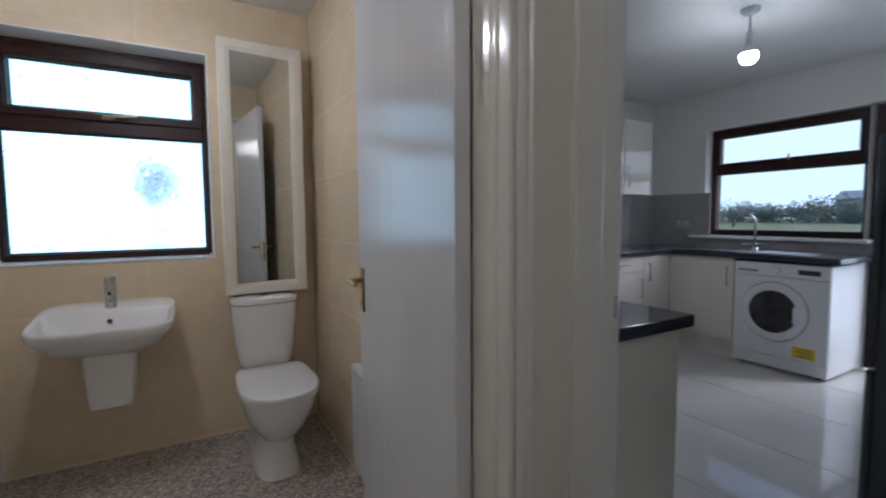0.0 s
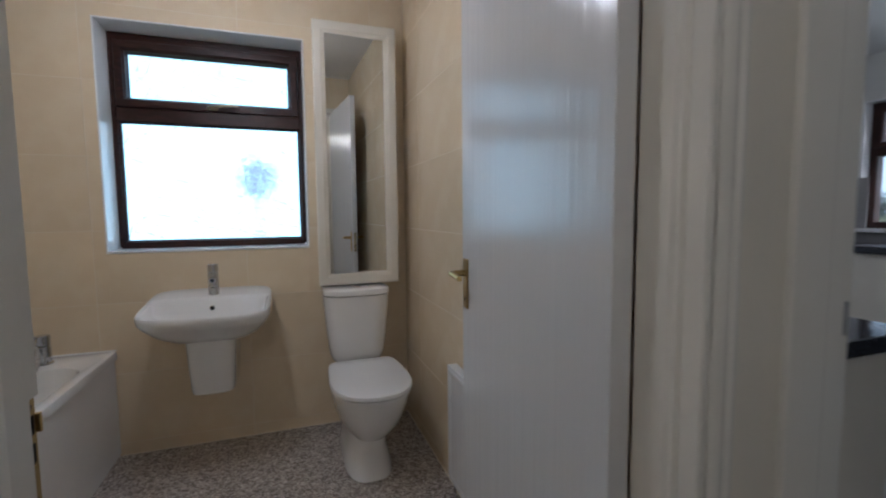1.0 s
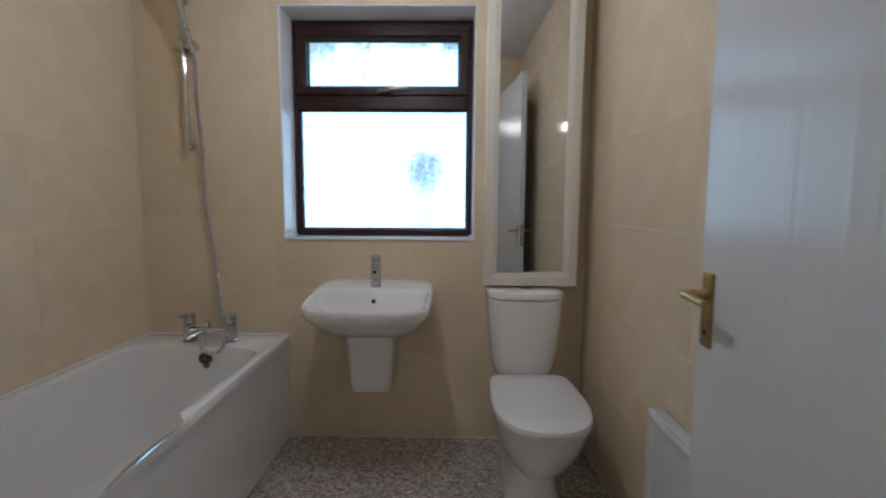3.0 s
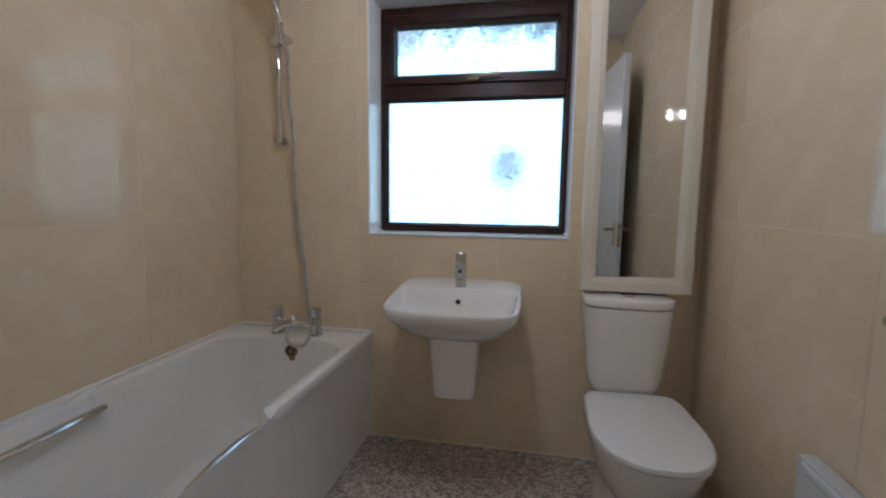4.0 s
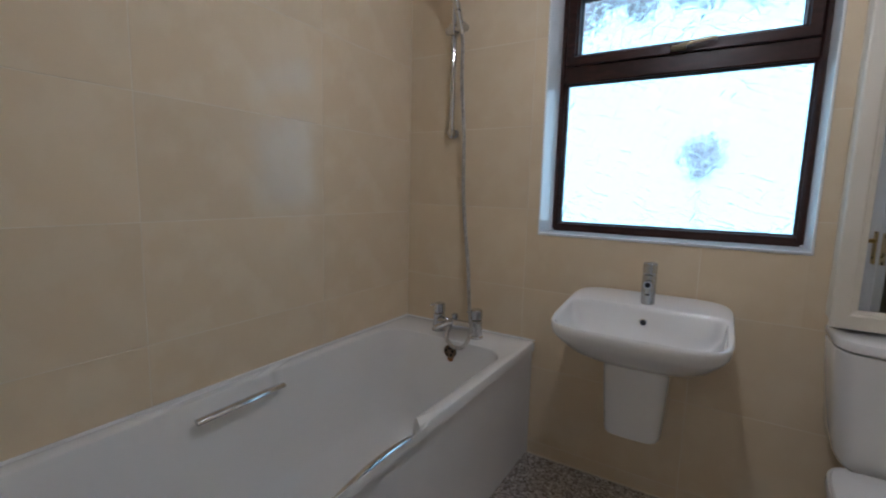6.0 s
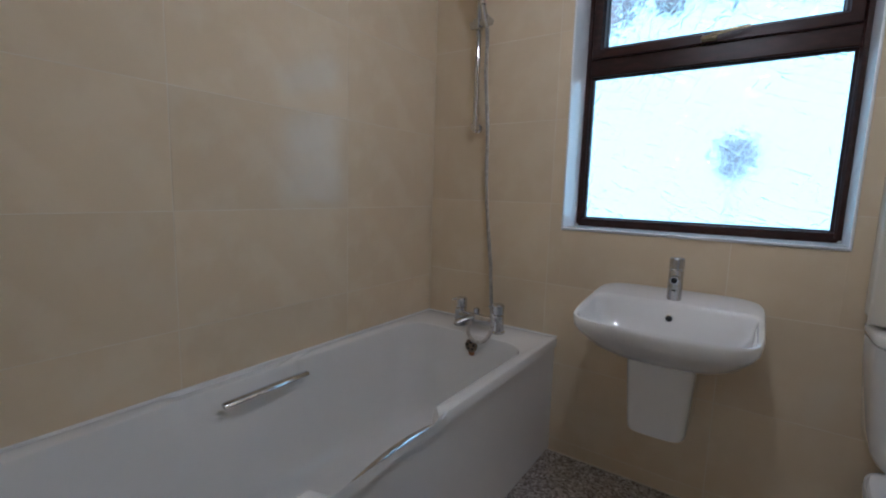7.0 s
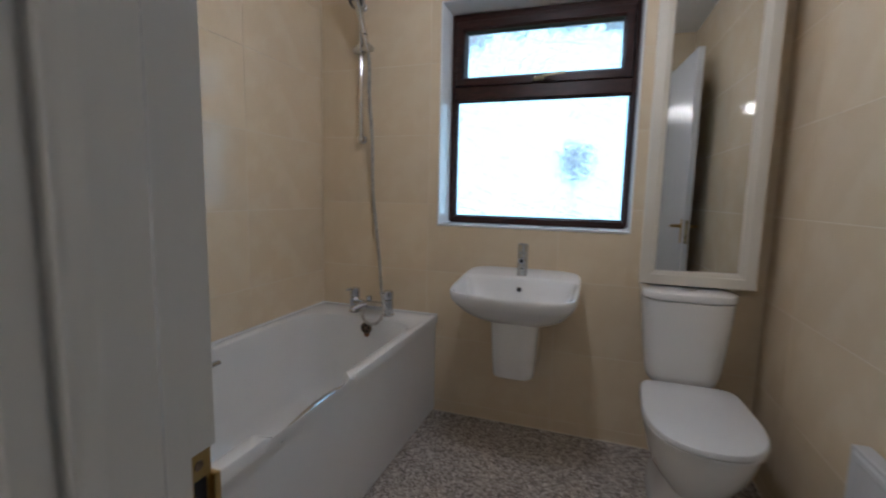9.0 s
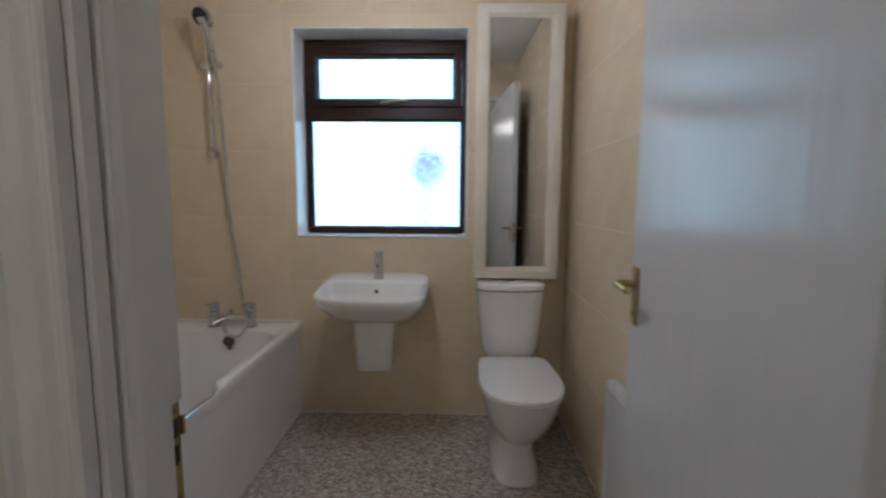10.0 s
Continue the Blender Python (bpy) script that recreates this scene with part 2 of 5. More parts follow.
def solo(name, bm, material, label, category, group="", kind="", smooth=False):
    return tagged(new(name, mesh(name, bm, material, smooth)), label, category, group, kind)


def box(x0, x1, y0, y1, z0, z1, bevel=0.0, seg=2, bm=None):
    """An axis-aligned box with rounded edges."""
    own = bmesh.new()
    bmesh.ops.create_cube(own, size=1)
    for v in own.verts:
        v.co = Vector((x0 + (v.co.x + 0.5) * (x1 - x0), y0 + (v.co.y + 0.5) * (y1 - y0), z0 + (v.co.z + 0.5) * (z1 - z0)))
    if bevel:
        bmesh.ops.bevel(own, geom=own.edges[:], offset=bevel, segments=seg, affect="EDGES", profile=0.5, clamp_overlap=True)
    return merge(bm, own)


def merge(bm, own):
    if bm is None:
        return own
    tmp = bpy.data.meshes.new("tmp")
    own.to_mesh(tmp)
    own.free()
    bm.from_mesh(tmp)
    bpy.data.meshes.remove(tmp)
    return bm


def loft(rings, cap0=True, cap1=True, bm=None):
    """Skin between closed rings of equal length."""
    own = bmesh.new()
    vs = [[own.verts.new(p) for p in r] for r in rings]
    n = len(rings[0])
    for a, b in zip(vs, vs[1:]):
        for i in range(n):
            own.faces.new((a[i], a[(i + 1) % n], b[(i + 1) % n], b[i]))
    if cap0:
        own.faces.new(vs[0])
    if cap1:
        own.faces.new(vs[-1])
    return merge(bm, own)


def tube(points, r, sides=10, bm=None, closed=False, smooth_path=4):
    """A round bar along a smooth line through the points; r is one radius or one per point."""
    pts = [Vector(p) for p in points]
    rad = list(r) if isinstance(r, (list, tuple)) else [r] * len(pts)
    if smooth_path > 1 and len(pts) > 2:
        out, ro = [], []
        for i in range(len(pts) - 1):
            p0, p1, p2, p3 = pts[max(i - 1, 0)], pts[i], pts[i + 1], pts[min(i + 2, len(pts) - 1)]
            for k in range(smooth_path):
                u = k / smooth_path
                out.append(0.5 * ((2 * p1) + (p2 - p0) * u + (2 * p0 - 5 * p1 + 4 * p2 - p3) * u * u + (3 * p1 - p0 - 3 * p2 + p3) * u ** 3))
                ro.append(rad[i] + (rad[i + 1] - rad[i]) * u)
        pts, rad = out + [pts[-1]], ro + [rad[-1]]
    rings = []
    up = Vector((0.123, 0.32, 0.94)).normalized()
    for i, p in enumerate(pts):
        d = (pts[min(i + 1, len(pts) - 1)] - pts[max(i - 1, 0)]).normalized()
        a = d.cross(up)
        a = a.normalized() if a.length > 1e-4 else d.orthogonal().normalized()
        b = d.cross(a)
        rings.append([p + (a * math.cos(t) + b * math.sin(t)) * rad[i] for t in (2 * math.pi * k / sides for k in range(sides))])
    return loft(rings, bm=bm)


def lathe(profile, at, axis="z", sides=24, bm=None, lean=None):
    """Turned solid: (radius, height) pairs from one end to the other."""
    rings = []
    for r, h in profile:
        ring = []
        for k in range(sides):
            t = 2 * math.pi * k / sides
            p = Vector((r * math.cos(t), r * math.sin(t), h))
            if axis == "y":
                p = Vector((p.x, p.z, p.y))
            elif axis == "x":
                p = Vector((p.z, p.x, p.y))
            if lean is not None:
                p = lean @ p
            ring.append(p + Vector(at))
        rings.append(ring)
    return loft(rings, bm=bm)


def oval(cx, cy, a, bf, bb, z, nf=2.3, nb=2.3, n=56, tilt=0.0):
    """A ring: half-width a, reach bf to the front (-y) and bb to the back, squareness nf and nb."""
    ring = []
    for k in range(n):
        t = 2 * math.pi * k / n
        c, s = math.cos(t), math.sin(t)
        e = nf if s < 0 else nb
        x = a * math.copysign(abs(c) ** (2 / e), c)
        y = (bf if s < 0 else bb) * math.copysign(abs(s) ** (2 / e), s)
        ring.append(Vector((cx + x, cy + y, z + tilt * y)))
    return ring


def rrect(x0, x1, y0, y1, r, z, ns=24, nc=8):
    """A rounded rectangle as a ring, the same count on each side whatever its size."""
    ring = []
    for (cx, cy, a0, sx, sy) in ((x1 - r, y1 - r, 0, -1, 0), (x0 + r, y1 - r, 90, 0, -1), (x0 + r, y0 + r, 180, 1, 0), (x1 - r, y0 + r, 270, 0, 1)):
        for k in range(nc + 1):
            t = radians(a0 + 90 * k / nc)
            ring.append(Vector((cx + r * math.cos(t), cy + r * math.sin(t), z)))
        L = (x1 - x0 - 2 * r) if sx else (y1 - y0 - 2 * r)
        for k in range(1, ns):
            base = Vector((cx + r * math.cos(radians(a0 + 90)), cy + r * math.sin(radians(a0 + 90)), z))
            ring.append(base + Vector((sx, sy, 0)) * L * k / ns)
    return ring


def frame_loft(x0, x1, z0, z1, profile, bm=None, plane="y"):
    """A mitred picture-frame moulding in a wall plane: profile of (inset, depth) pairs from the outside in."""
    rings = []
    for ins, d in profile:
        c = [(x0 + ins, z0 + ins), (x1 - ins, z0 + ins), (x1 - ins, z1 - ins), (x0 + ins, z1 - ins)]
        rings.append([Vector((p, d, q)) if plane == "y" else Vector((d, p, q)) for p, q in c])
    return loft(rings, False, False, bm)


def grip_bar(pts, w, thick=0.008):
    """A flattened chrome bar that bows between two feet."""
    rings = []
    P = [Vector(p) for p in pts]
    n = 18
    for i in range(n + 1):
        u = i / n
        p = P[0] * (1 - u) ** 2 + P[1] * 2 * u * (1 - u) + P[2] * u * u
        d = (P[1] - P[0]) * (1 - u) + (P[2] - P[1]) * u
        d.normalize()
        a = d.cross(Vector((0, 0, 1))).normalized()
        b = a.cross(d)
        k = 0.88 + 0.12 * math.sin(math.pi * u)
        rings.append([p + a * w * k * math.cos(t) + b * thick * math.sin(t) for t in (2 * math.pi * j / 12 for j in range(12))])
    return loft(rings)


def subtract(rect, hole):
    """What is left of a rectangle (a0, a1, b0, b1) around a hole, as rectangles."""
    a0, a1, b0, b1 = rect
    h0, h1, k0, k1 = hole
    if h1 <= a0 or h0 >= a1 or k1 <= b0 or k0 >= b1:
        return [rect]
    out = []
    if a0 < h0:
        out.append((a0, h0, b0, b1))
    if h1 < a1:
        out.append((h1, a1, b0, b1))
    m0, m1 = max(a0, h0), min(a1, h1)
    if b0 < k0:
        out.append((m0, m1, b0, k0))
    if k1 < b1:
        out.append((m0, m1, k1, b1))
    return out


TILE_MESHES = {}


def tile_object(name, plane, a0, a1, b0, b1, base, thick, material, parent):
    """One tile with eased edges; plane x, y or z; thick may be negative; alike tiles share their mesh."""
    key = (plane, round(a1 - a0, 3), round(b1 - b0, 3), thick, material.name)
    if key not in TILE_MESHES:
        w, h, e = a1 - a0, b1 - b0, 0.0005
        bm = bmesh.new()
        rings = []
        for ins, d in ((0, 0), (0, thick - math.copysign(e, thick)), (e, thick)):
            ring = []
            for p, q in ((ins, ins), (w - ins, ins), (w - ins, h - ins), (ins, h - ins)):
                p, q = p - w / 2, q - h / 2
                ring.append(Vector((d, p, q) if plane == "x" else (p, d, q) if plane == "y" else (p, q, d)))
            rings.append(ring)
        bm = loft(rings, False, True)
        TILE_MESHES[key] = mesh(name, bm, material)
    ob = new(name, TILE_MESHES[key])
    ca, cb = (a0 + a1) / 2, (b0 + b1) / 2
    ob.location = (base, ca, cb) if plane == "x" else (ca, base, cb) if plane == "y" else (ca, cb, base)
    ob.parent = parent
    return ob


def tile_grid(name, plane, cuts_a, cuts_b, base, thick, material, parent, holes=(), gap=0.0026):
    for a0, a1 in zip(cuts_a, cuts_a[1:]):
        for b0, b1 in zip(cuts_b, cuts_b[1:]):
            rects = [(a0 + gap / 2, a1 - gap / 2, b0 + gap / 2, b1 - gap / 2)]
            for h in holes:
                rects = [r for q in rects for r in subtract(q, h)]
            for r in rects:
                if r[1] - r[0] > 0.01 and r[3] - r[2] > 0.01:
                    tile_object(name, plane, *r, base, thick, material, parent)


def cuts(lo, hi, first, step):
    c = [lo]
    v = first
    while v - step > lo + 0.01:
        v -= step
    while v < hi - 0.01:
        if v > lo + 0.01:
            c.append(v)
        v += step
    return c + [hi]


def wall(name, label, rect, plane, d0, d1, holes, material):
    """A wall with real openings: rect and holes along the wall and up; d0..d1 its thickness."""
    rects = [rect]
    for h in holes:
        rects = [r for q in rects for r in subtract(q, h)]
    bm = None
    for a0, a1, b0, b1 in rects:
        bm = box(a0, a1, d0, d1, b0, b1, bm=bm) if plane == "y" else box(d0, d1, a0, a1, b0, b1, bm=bm)
    return solo(name, bm, material, label, "wall", kind="structure")


# ---- plan ----
LEFT, RIGHT, BACK, FRONT, CEIL = -1.40, 0.765, 2.695, 0.705, 2.42
HALL_Y = 0.60                      # the hall's face of the door wall
JAMB_L, JAMB_R, HEAD = -0.135, 0.619, 2.115
WIN = (-0.702, 0.220, 1.014, 2.106)
K_WEST, K_EAST, K_NORTH, K_SOUTH = 0.95, 4.68, 3.16, -1.6
TH = 0.0009                        # tile thickness

# ---- bathroom shell ----
wall_back = wall("wall_back", "cream tiled bathroom wall with the window opening", (LEFT - 0.2, RIGHT + 0.19, -0.05, 2.6), "y", BACK + TH, BACK + 0.29,
                 [WIN], GROUT)
wall_left = wall("wall_left", "cream tiled bathroom wall along the bath", (HALL_Y, BACK + TH, -0.05, 2.6), "x", LEFT - 0.2, LEFT - TH, [], GROUT)
wall_right = wall("wall_right", "cream tiled bathroom wall beside the toilet", (FRONT - TH, BACK + TH, -0.05, 2.6), "x", RIGHT + TH, RIGHT + 0.10, [], GROUT)
wall_door = wall("wall_door", "partition between hall and bathroom with the doorway", (LEFT - TH, RIGHT + 0.1, 0.0, 2.6), "y", HALL_Y + 0.02, FRONT - TH,
                 [(JAMB_L - 0.03, JAMB_R + 0.03, -1, HEAD + 0.03)], GROUT)
solo("floor", box(LEFT - 0.2, RIGHT + 0.1, HALL_Y + 0.06, BACK + 0.2, -0.06, 0.0), VINYL, "mottled grey speckled vinyl bathroom floor", "floor", kind="structure")
solo("ceiling", box(LEFT - 0.2, RIGHT + 0.1, HALL_Y + 0.03, BACK + 0.2, CEIL, CEIL + 0.1), WHITE_PAINT, "plain white painted bathroom ceiling", "ceiling", kind="structure")

# ---- window of the bathroom ----
X0, X1, Z0, Z1 = WIN
GY = 2.892
window_1 = thing("window_1", "dark mahogany framed window with leaf-patterned obscure glass", "window", kind="structure", at=(0, 0, 0))
reveal = box(X0 - 0.006, X0 + 0.002, BACK - 0.003, 2.985, Z0, Z1, 0.002)
reveal = box(X1 - 0.002, X1 + 0.006, BACK - 0.003, 2.985, Z0, Z1, 0.002, bm=reveal)
reveal = box(X0, X1, BACK - 0.003, 2.985, Z1 - 0.002, Z1 + 0.006, 0.002, bm=reveal)
part("window_reveal", reveal, REVEAL_WHITE, window_1, "white glossy lined reveal")
part("window_sill", box(X0 - 0.002, X1 + 0.002, BACK - 0.006, 2.985, Z0 - 0.006, Z0 + 0.006, 0.004, 3), REVEAL_WHITE, window_1, "white glossy sill")
trim = frame_loft(X0 - 0.005, X1 + 0.005, Z0 - 0.005, Z1 + 0.005, [(0, BACK + 0.004), (0, BACK - 0.003), (0.002, BACK - 0.006), (0.005, BACK - 0.006), (0.008, BACK - 0.003), (0.008, BACK + 0.004)])
part("edge_trim", trim, REVEAL_WHITE, window_1, "white tile edge trim")
for dx, dy, dz in ((X0 + 0.004, 2.853, Z0 + 0.010), (X1 - 0.006, 2.851, Z0 + 0.009)):
    part("sealant_blob", lathe([(0.002, -0.004), (0.009, -0.002), (0.008, 0.003), (0.002, 0.006)], (dx, dy, dz), "z", 9), REVEAL_WHITE, window_1, "lump of white sealant")
FX0, FX1, FZ0, FZ1 = X0 + 0.002, X1 - 0.002, Z0 + 0.006, Z1 - 0.002
TR0, TR1 = 1.672, 1.752            # transom
outer = frame_loft(FX0, FX1, FZ0, FZ1, [(0, GY + 0.05), (0, GY - 0.030), (0.002, GY - 0.032), (0.015, GY - 0.032), (0.022, GY - 0.022), (0.022, GY + 0.05)])
part("outer_frame", outer, MAHOGANY, window_1)
part("bottom_rail", box(FX0 + 0.020, FX1 - 0.020, GY - 0.031, GY + 0.05, FZ0 + 0.001, FZ0 + 0.034, 0.004), MAHOGANY, window_1)
part("transom", box(FX0 + 0.018, FX1 - 0.018, GY - 0.031, GY + 0.05, TR0 - 0.004, TR1, 0.005), MAHOGANY, window_1)
part("glazing_bead", frame_loft(FX0 + 0.018, FX1 - 0.018, FZ0 + 0.030, TR0, [(0, GY - 0.02), (0.002, GY - 0.02), (0.010, GY - 0.008), (0.010, GY + 0.004)]), MAHOGANY, window_1)
part("gasket", frame_loft(FX0 + 0.026, FX1 - 0.026, FZ0 + 0.036, TR0 - 0.006, [(0, GY - 0.007), (0.003, GY - 0.010), (0.006, GY - 0.004)]), SEAL, window_1)
sash = frame_loft(FX0 + 0.024, FX1 - 0.024, TR1 - 0.014, FZ1 - 0.040, [(0, GY + 0.03), (0, GY - 0.044), (0.003, GY - 0.048), (0.036, GY - 0.048), (0.040, GY - 0.040), (0.046, GY - 0.034), (0.049, GY - 0.01), (0.049, GY + 0.03)])
opening_sash = part("opening_sash", sash, MAHOGANY, window_1, "top-hung opening sash")
part("head_rail", box(FX0 + 0.018, FX1 - 0.018, GY - 0.029, GY + 0.05, FZ1 - 0.040, FZ1 - 0.004, 0.004), MAHOGANY, window_1)
part("gasket", frame_loft(FX0 + 0.069, FX1 - 0.069, TR1 + 0.031, FZ1 - 0.085, [(0, GY - 0.009), (0.004, GY - 0.012), (0.008, GY - 0.004)]), SEAL, window_1)
for nm, z0, z1, ins in (("pane", FZ0 + 0.03, TR0, 0.024), ("pane", TR1 + 0.028, FZ1 - 0.082, 0.066)):
    p = part(nm, box(FX0 + ins, FX1 - ins, GY, GY + 0.006, z0, z1), OBSCURE, window_1, "leaf-patterned obscure glass")
    p.visible_shadow = False
# handle on the opening sash
hz = 1.758
hb = box(-0.262, -0.212, GY - 0.060, GY - 0.047, hz - 0.014, hz + 0.008, 0.004)
part("window_handle", hb, PALE_BRASS, opening_sash, "worn brass casement handle")
lever = grip_bar([(-0.262, GY - 0.066, hz - 0.006), (-0.205, GY - 0.092, hz + 0.004), (-0.110, GY - 0.078, hz + 0.012)], 0.0035, 0.0062)
part("lever", lever, PALE_BRASS, opening_sash, "worn brass lever", smooth=True)

bead = tube([(-0.70, BACK - 0.001, 0.001), (RIGHT - 0.002, BACK - 0.001, 0.001)], 0.004, 8, smooth_path=1)
solo("trim", bead, GROUT, "thin cream sealant bead along the floor edge", "trim", kind="structure")
bead = tube([(RIGHT - 0.001, BACK - 0.004, 0.001), (RIGHT - 0.001, FRONT + 0.01, 0.001)], 0.004, 8, smooth_path=1)
solo("trim", bead, GROUT, "thin cream sealant bead along the floor edge", "trim", kind="structure")

# ---- bathroom pendant ----
def pendant(label, at, lit):
    """A bare screw-in bulb with an opaque neck under a short cord and rose."""
    lamp = thing("pendant_lamp", label, "lamp", group="pendant lamps", at=at)
    part("ceiling_rose", lathe([(0.050, 0.0), (0.050, -0.012), (0.034, -0.030), (0.006, -0.034)], (0, 0, 0), "z", 20), GLOSS_WHITE, lamp)
    part("cord", tube([(0, 0, -0.02), (0, 0, -0.15)], 0.003, 8, smooth_path=1), GLOSS_WHITE, lamp)
    part("holder", lathe([(0.012, -0.13), (0.016, -0.14), (0.019, -0.16), (0.019, -0.20), (0.017, -0.215)], (0, 0, 0), "z", 18), GLOSS_WHITE, lamp)
    part("bulb_neck", lathe([(0.017, -0.213), (0.030, -0.232), (0.042, -0.258)], (0, 0, 0), "z", 24), APPLIANCE, lamp, "white plastic bulb neck", smooth=True)
    part("bulb", lathe([(0.042, -0.258), (0.046, -0.274), (0.043, -0.296), (0.030, -0.314), (0.006, -0.322)], (0, 0, 0), "z", 24), lit, lamp, "lit white bulb", smooth=True)
    return lamp


pendant("lit white bulb hanging on a short cord in the bathroom", (-0.20, 1.86, CEIL), BATH_BULB)

# ---- mirror cabinet ----
CX0, CX1, CZ0, CZ1, CY = 0.262, 0.688, 0.815, 2.166, 2.545
cabinet = thing("mirror_cabinet", "tall ivory painted wall cabinet with moulded mirror door", "cabinet", at=(0.475, 2.69, CZ0))
cabinet_at = Matrix.Translation((-0.475, -2.69, -CZ0))


def under(parent, ob, inv):
    ob.matrix_parent_inverse = inv
    return ob


under(cabinet, part("body", box(CX0 + 0.012, CX1 - 0.012, CY + 0.022, BACK - 0.001, CZ0 + 0.008, CZ1 - 0.012, 0.003), CABINET_WHITE, cabinet), cabinet_at)
dframe = frame_loft(CX0, CX1, CZ0, CZ1, [(0, CY + 0.020), (0, CY + 0.004), (0.002, CY + 0.001), (0.005, CY), (0.038, CY), (0.042, CY + 0.001), (0.046, CY + 0.005), (0.049, CY + 0.005), (0.064, CY + 0.011), (0.066, CY + 0.020)])
under(cabinet, part("door", dframe, CABINET_WHITE, cabinet, "moulded door frame"), cabinet_at)
under(cabinet, part("door_backing", box(CX0 + 0.004, CX1 - 0.004, CY + 0.016, CY + 0.021, CZ0 + 0.004, CZ1 - 0.004), CABINET_WHITE, cabinet), cabinet_at)
glass = under(cabinet, part("mirror", box(-0.153, 0.153, 0.0, 0.004, CZ0 + 0.060, CZ1 - 0.060), MIRROR, cabinet, "clear silvered mirror glass"), cabinet_at)
glass.location, glass.rotation_euler = (0.475, CY + 0.0105, 0), (0, 0, radians(1.05))

# ---- basin ----
BX = -0.238
basin = thing("wash_basin", "white ceramic wall-hung basin on a short half pedestal", "basin", at=(BX, 2.69, 0.38))
basin_at = Matrix.Translation((-BX, -2.69, -0.38))


def bring(a, y0, y1, z, nf, nb, tilt=0.0):
    c = (y0 + y1) / 2
    return oval(BX, c, a, c - y0, y1 - c, z + tilt * (c - 2.45), nf, nb, 72, tilt)


TI = 0.11
body_rings = [
    bring(0.135, 2.44, 2.688, 0.595, 3, 8),
    bring(0.170, 2.36, 2.688, 0.618, 3, 8),
    bring(0.213, 2.275, 2.688, 0.665, 3.6, 9),
    bring(0.240, 2.228, 2.688, 0.720, 4.2, 10, TI * 0.5),
    bring(0.249, 2.212, 2.689, 0.755, 4.8, 6.5, TI),
    bring(0.250, 2.210, 2.690, 0.782, 5.2, 5.5, TI),
    bring(0.248, 2.212, 2.690, 0.788, 5.2, 5.5, TI),
    bring(0.2455, 2.2145, 2.689, 0.7915, 5.2, 5.5, TI),
    bring(0.2425, 2.2180, 2.540, 0.7905, 5.4, 9, TI),
    bring(0.2335, 2.2285, 2.533, 0.7868, 5.4, 9, TI),
    bring(0.2315, 2.2310, 2.529, 0.783, 5.4, 9, TI),
    bring(0.2290, 2.2340, 2.524, 0.774, 5.3, 9, TI * 0.8),
    bring(0.222, 2.244, 2.512, 0.735, 4.8, 7),
    bring(0.190, 2.285, 2.495, 0.690, 4.0, 6),
    bring(0.140, 2.325, 2.460, 0.662, 3.2, 4),
    bring(0.045, 2.36, 2.43, 0.655, 2.2, 2.2),
]
for ring in body_rings:
    for p in ring:
        p.x = BX + (p.x - BX) * 1.07
under(basin, part("bowl", loft(body_rings), CERAMIC, basin, smooth=True), basin_at)
ped_rings = []
for z, a, y0 in ((0.366, 0.084, 2.380), (0.372, 0.091, 2.370), (0.39, 0.094, 2.365), (0.50, 0.100, 2.352), (0.62, 0.107, 2.345), (0.66, 0.108, 2.345)):
    ped_rings.append(bring(a, y0, 2.689, z, 4.5, 12, -0.06 if z < 0.45 else 0))
under(basin, part("half_pedestal", loft(ped_rings), CERAMIC, basin, "tapered ceramic half pedestal", smooth=True), basin_at)
under(basin, part("overflow", lathe([(0.0125, 0.004), (0.0125, -0.002), (0.010, -0.003), (0.0085, 0.002)], (BX, 2.503, 0.748), "y", 20), CHROME, basin, "chrome overflow ring"), basin_at)
under(basin, part("overflow_hole", lathe([(0.0085, 0.003), (0.0085, -0.001)], (BX, 2.502, 0.748), "y", 16), DARK, basin, "dark overflow hole"), basin_at)
under(basin, part("waste", lathe([(0.028, 0.0), (0.028, 0.004), (0.020, 0.006), (0.004, 0.006)], (BX, 2.395, 0.655), "z", 20), CHROME, basin, "chrome waste"), basin_at)

tap = thing("basin_tap", "chrome single-lever mixer tap on the basin", "tap", at=(BX, 2.575, 0.795))
tap_at = Matrix.Translation((-BX, -2.575, -0.795))
under(tap, part("body", lathe([(0.029, 0.0), (0.029, 0.004), (0.024, 0.007), (0.0235, 0.112), (0.022, 0.114)], (BX, 2.575, 0.793), "z", 28), DULL_CHROME, tap), tap_at)
under(tap, part("lever_cap", lathe([(0.0225, 0.0), (0.024, 0.003), (0.024, 0.036), (0.021, 0.041), (0.004, 0.043)], (BX, 2.575, 0.910), "z", 28), DULL_CHROME, tap), tap_at)
under(tap, part("lever", tube([(BX, 2.59, 0.936), (BX, 2.61, 0.938), (BX, 2.630, 0.942)], [0.006, 0.005, 0.004], 8), DULL_CHROME, tap), tap_at)
under(tap, part("spout", tube([(BX, 2.57, 0.878), (BX, 2.553, 0.877), (BX, 2.538, 0.875)], [0.016, 0.0155, 0.0145], 18), DULL_CHROME, tap), tap_at)
under(tap, part("aerator", lathe([(0.0095, 0.001), (0.0095, -0.0015)], (BX, 2.538, 0.875), "y", 16), DARK, tap), tap_at)
under(tap, part("index_mark", box(BX - 0.006, BX + 0.006, 2.549, 2.552, 0.836, 0.840), DARK, tap), tap_at)

# ---- toilet ----
TX = 0.458
toilet = thing("toilet", "white close-coupled ceramic toilet with closed seat", "toilet", at=(TX, 2.4, 0))
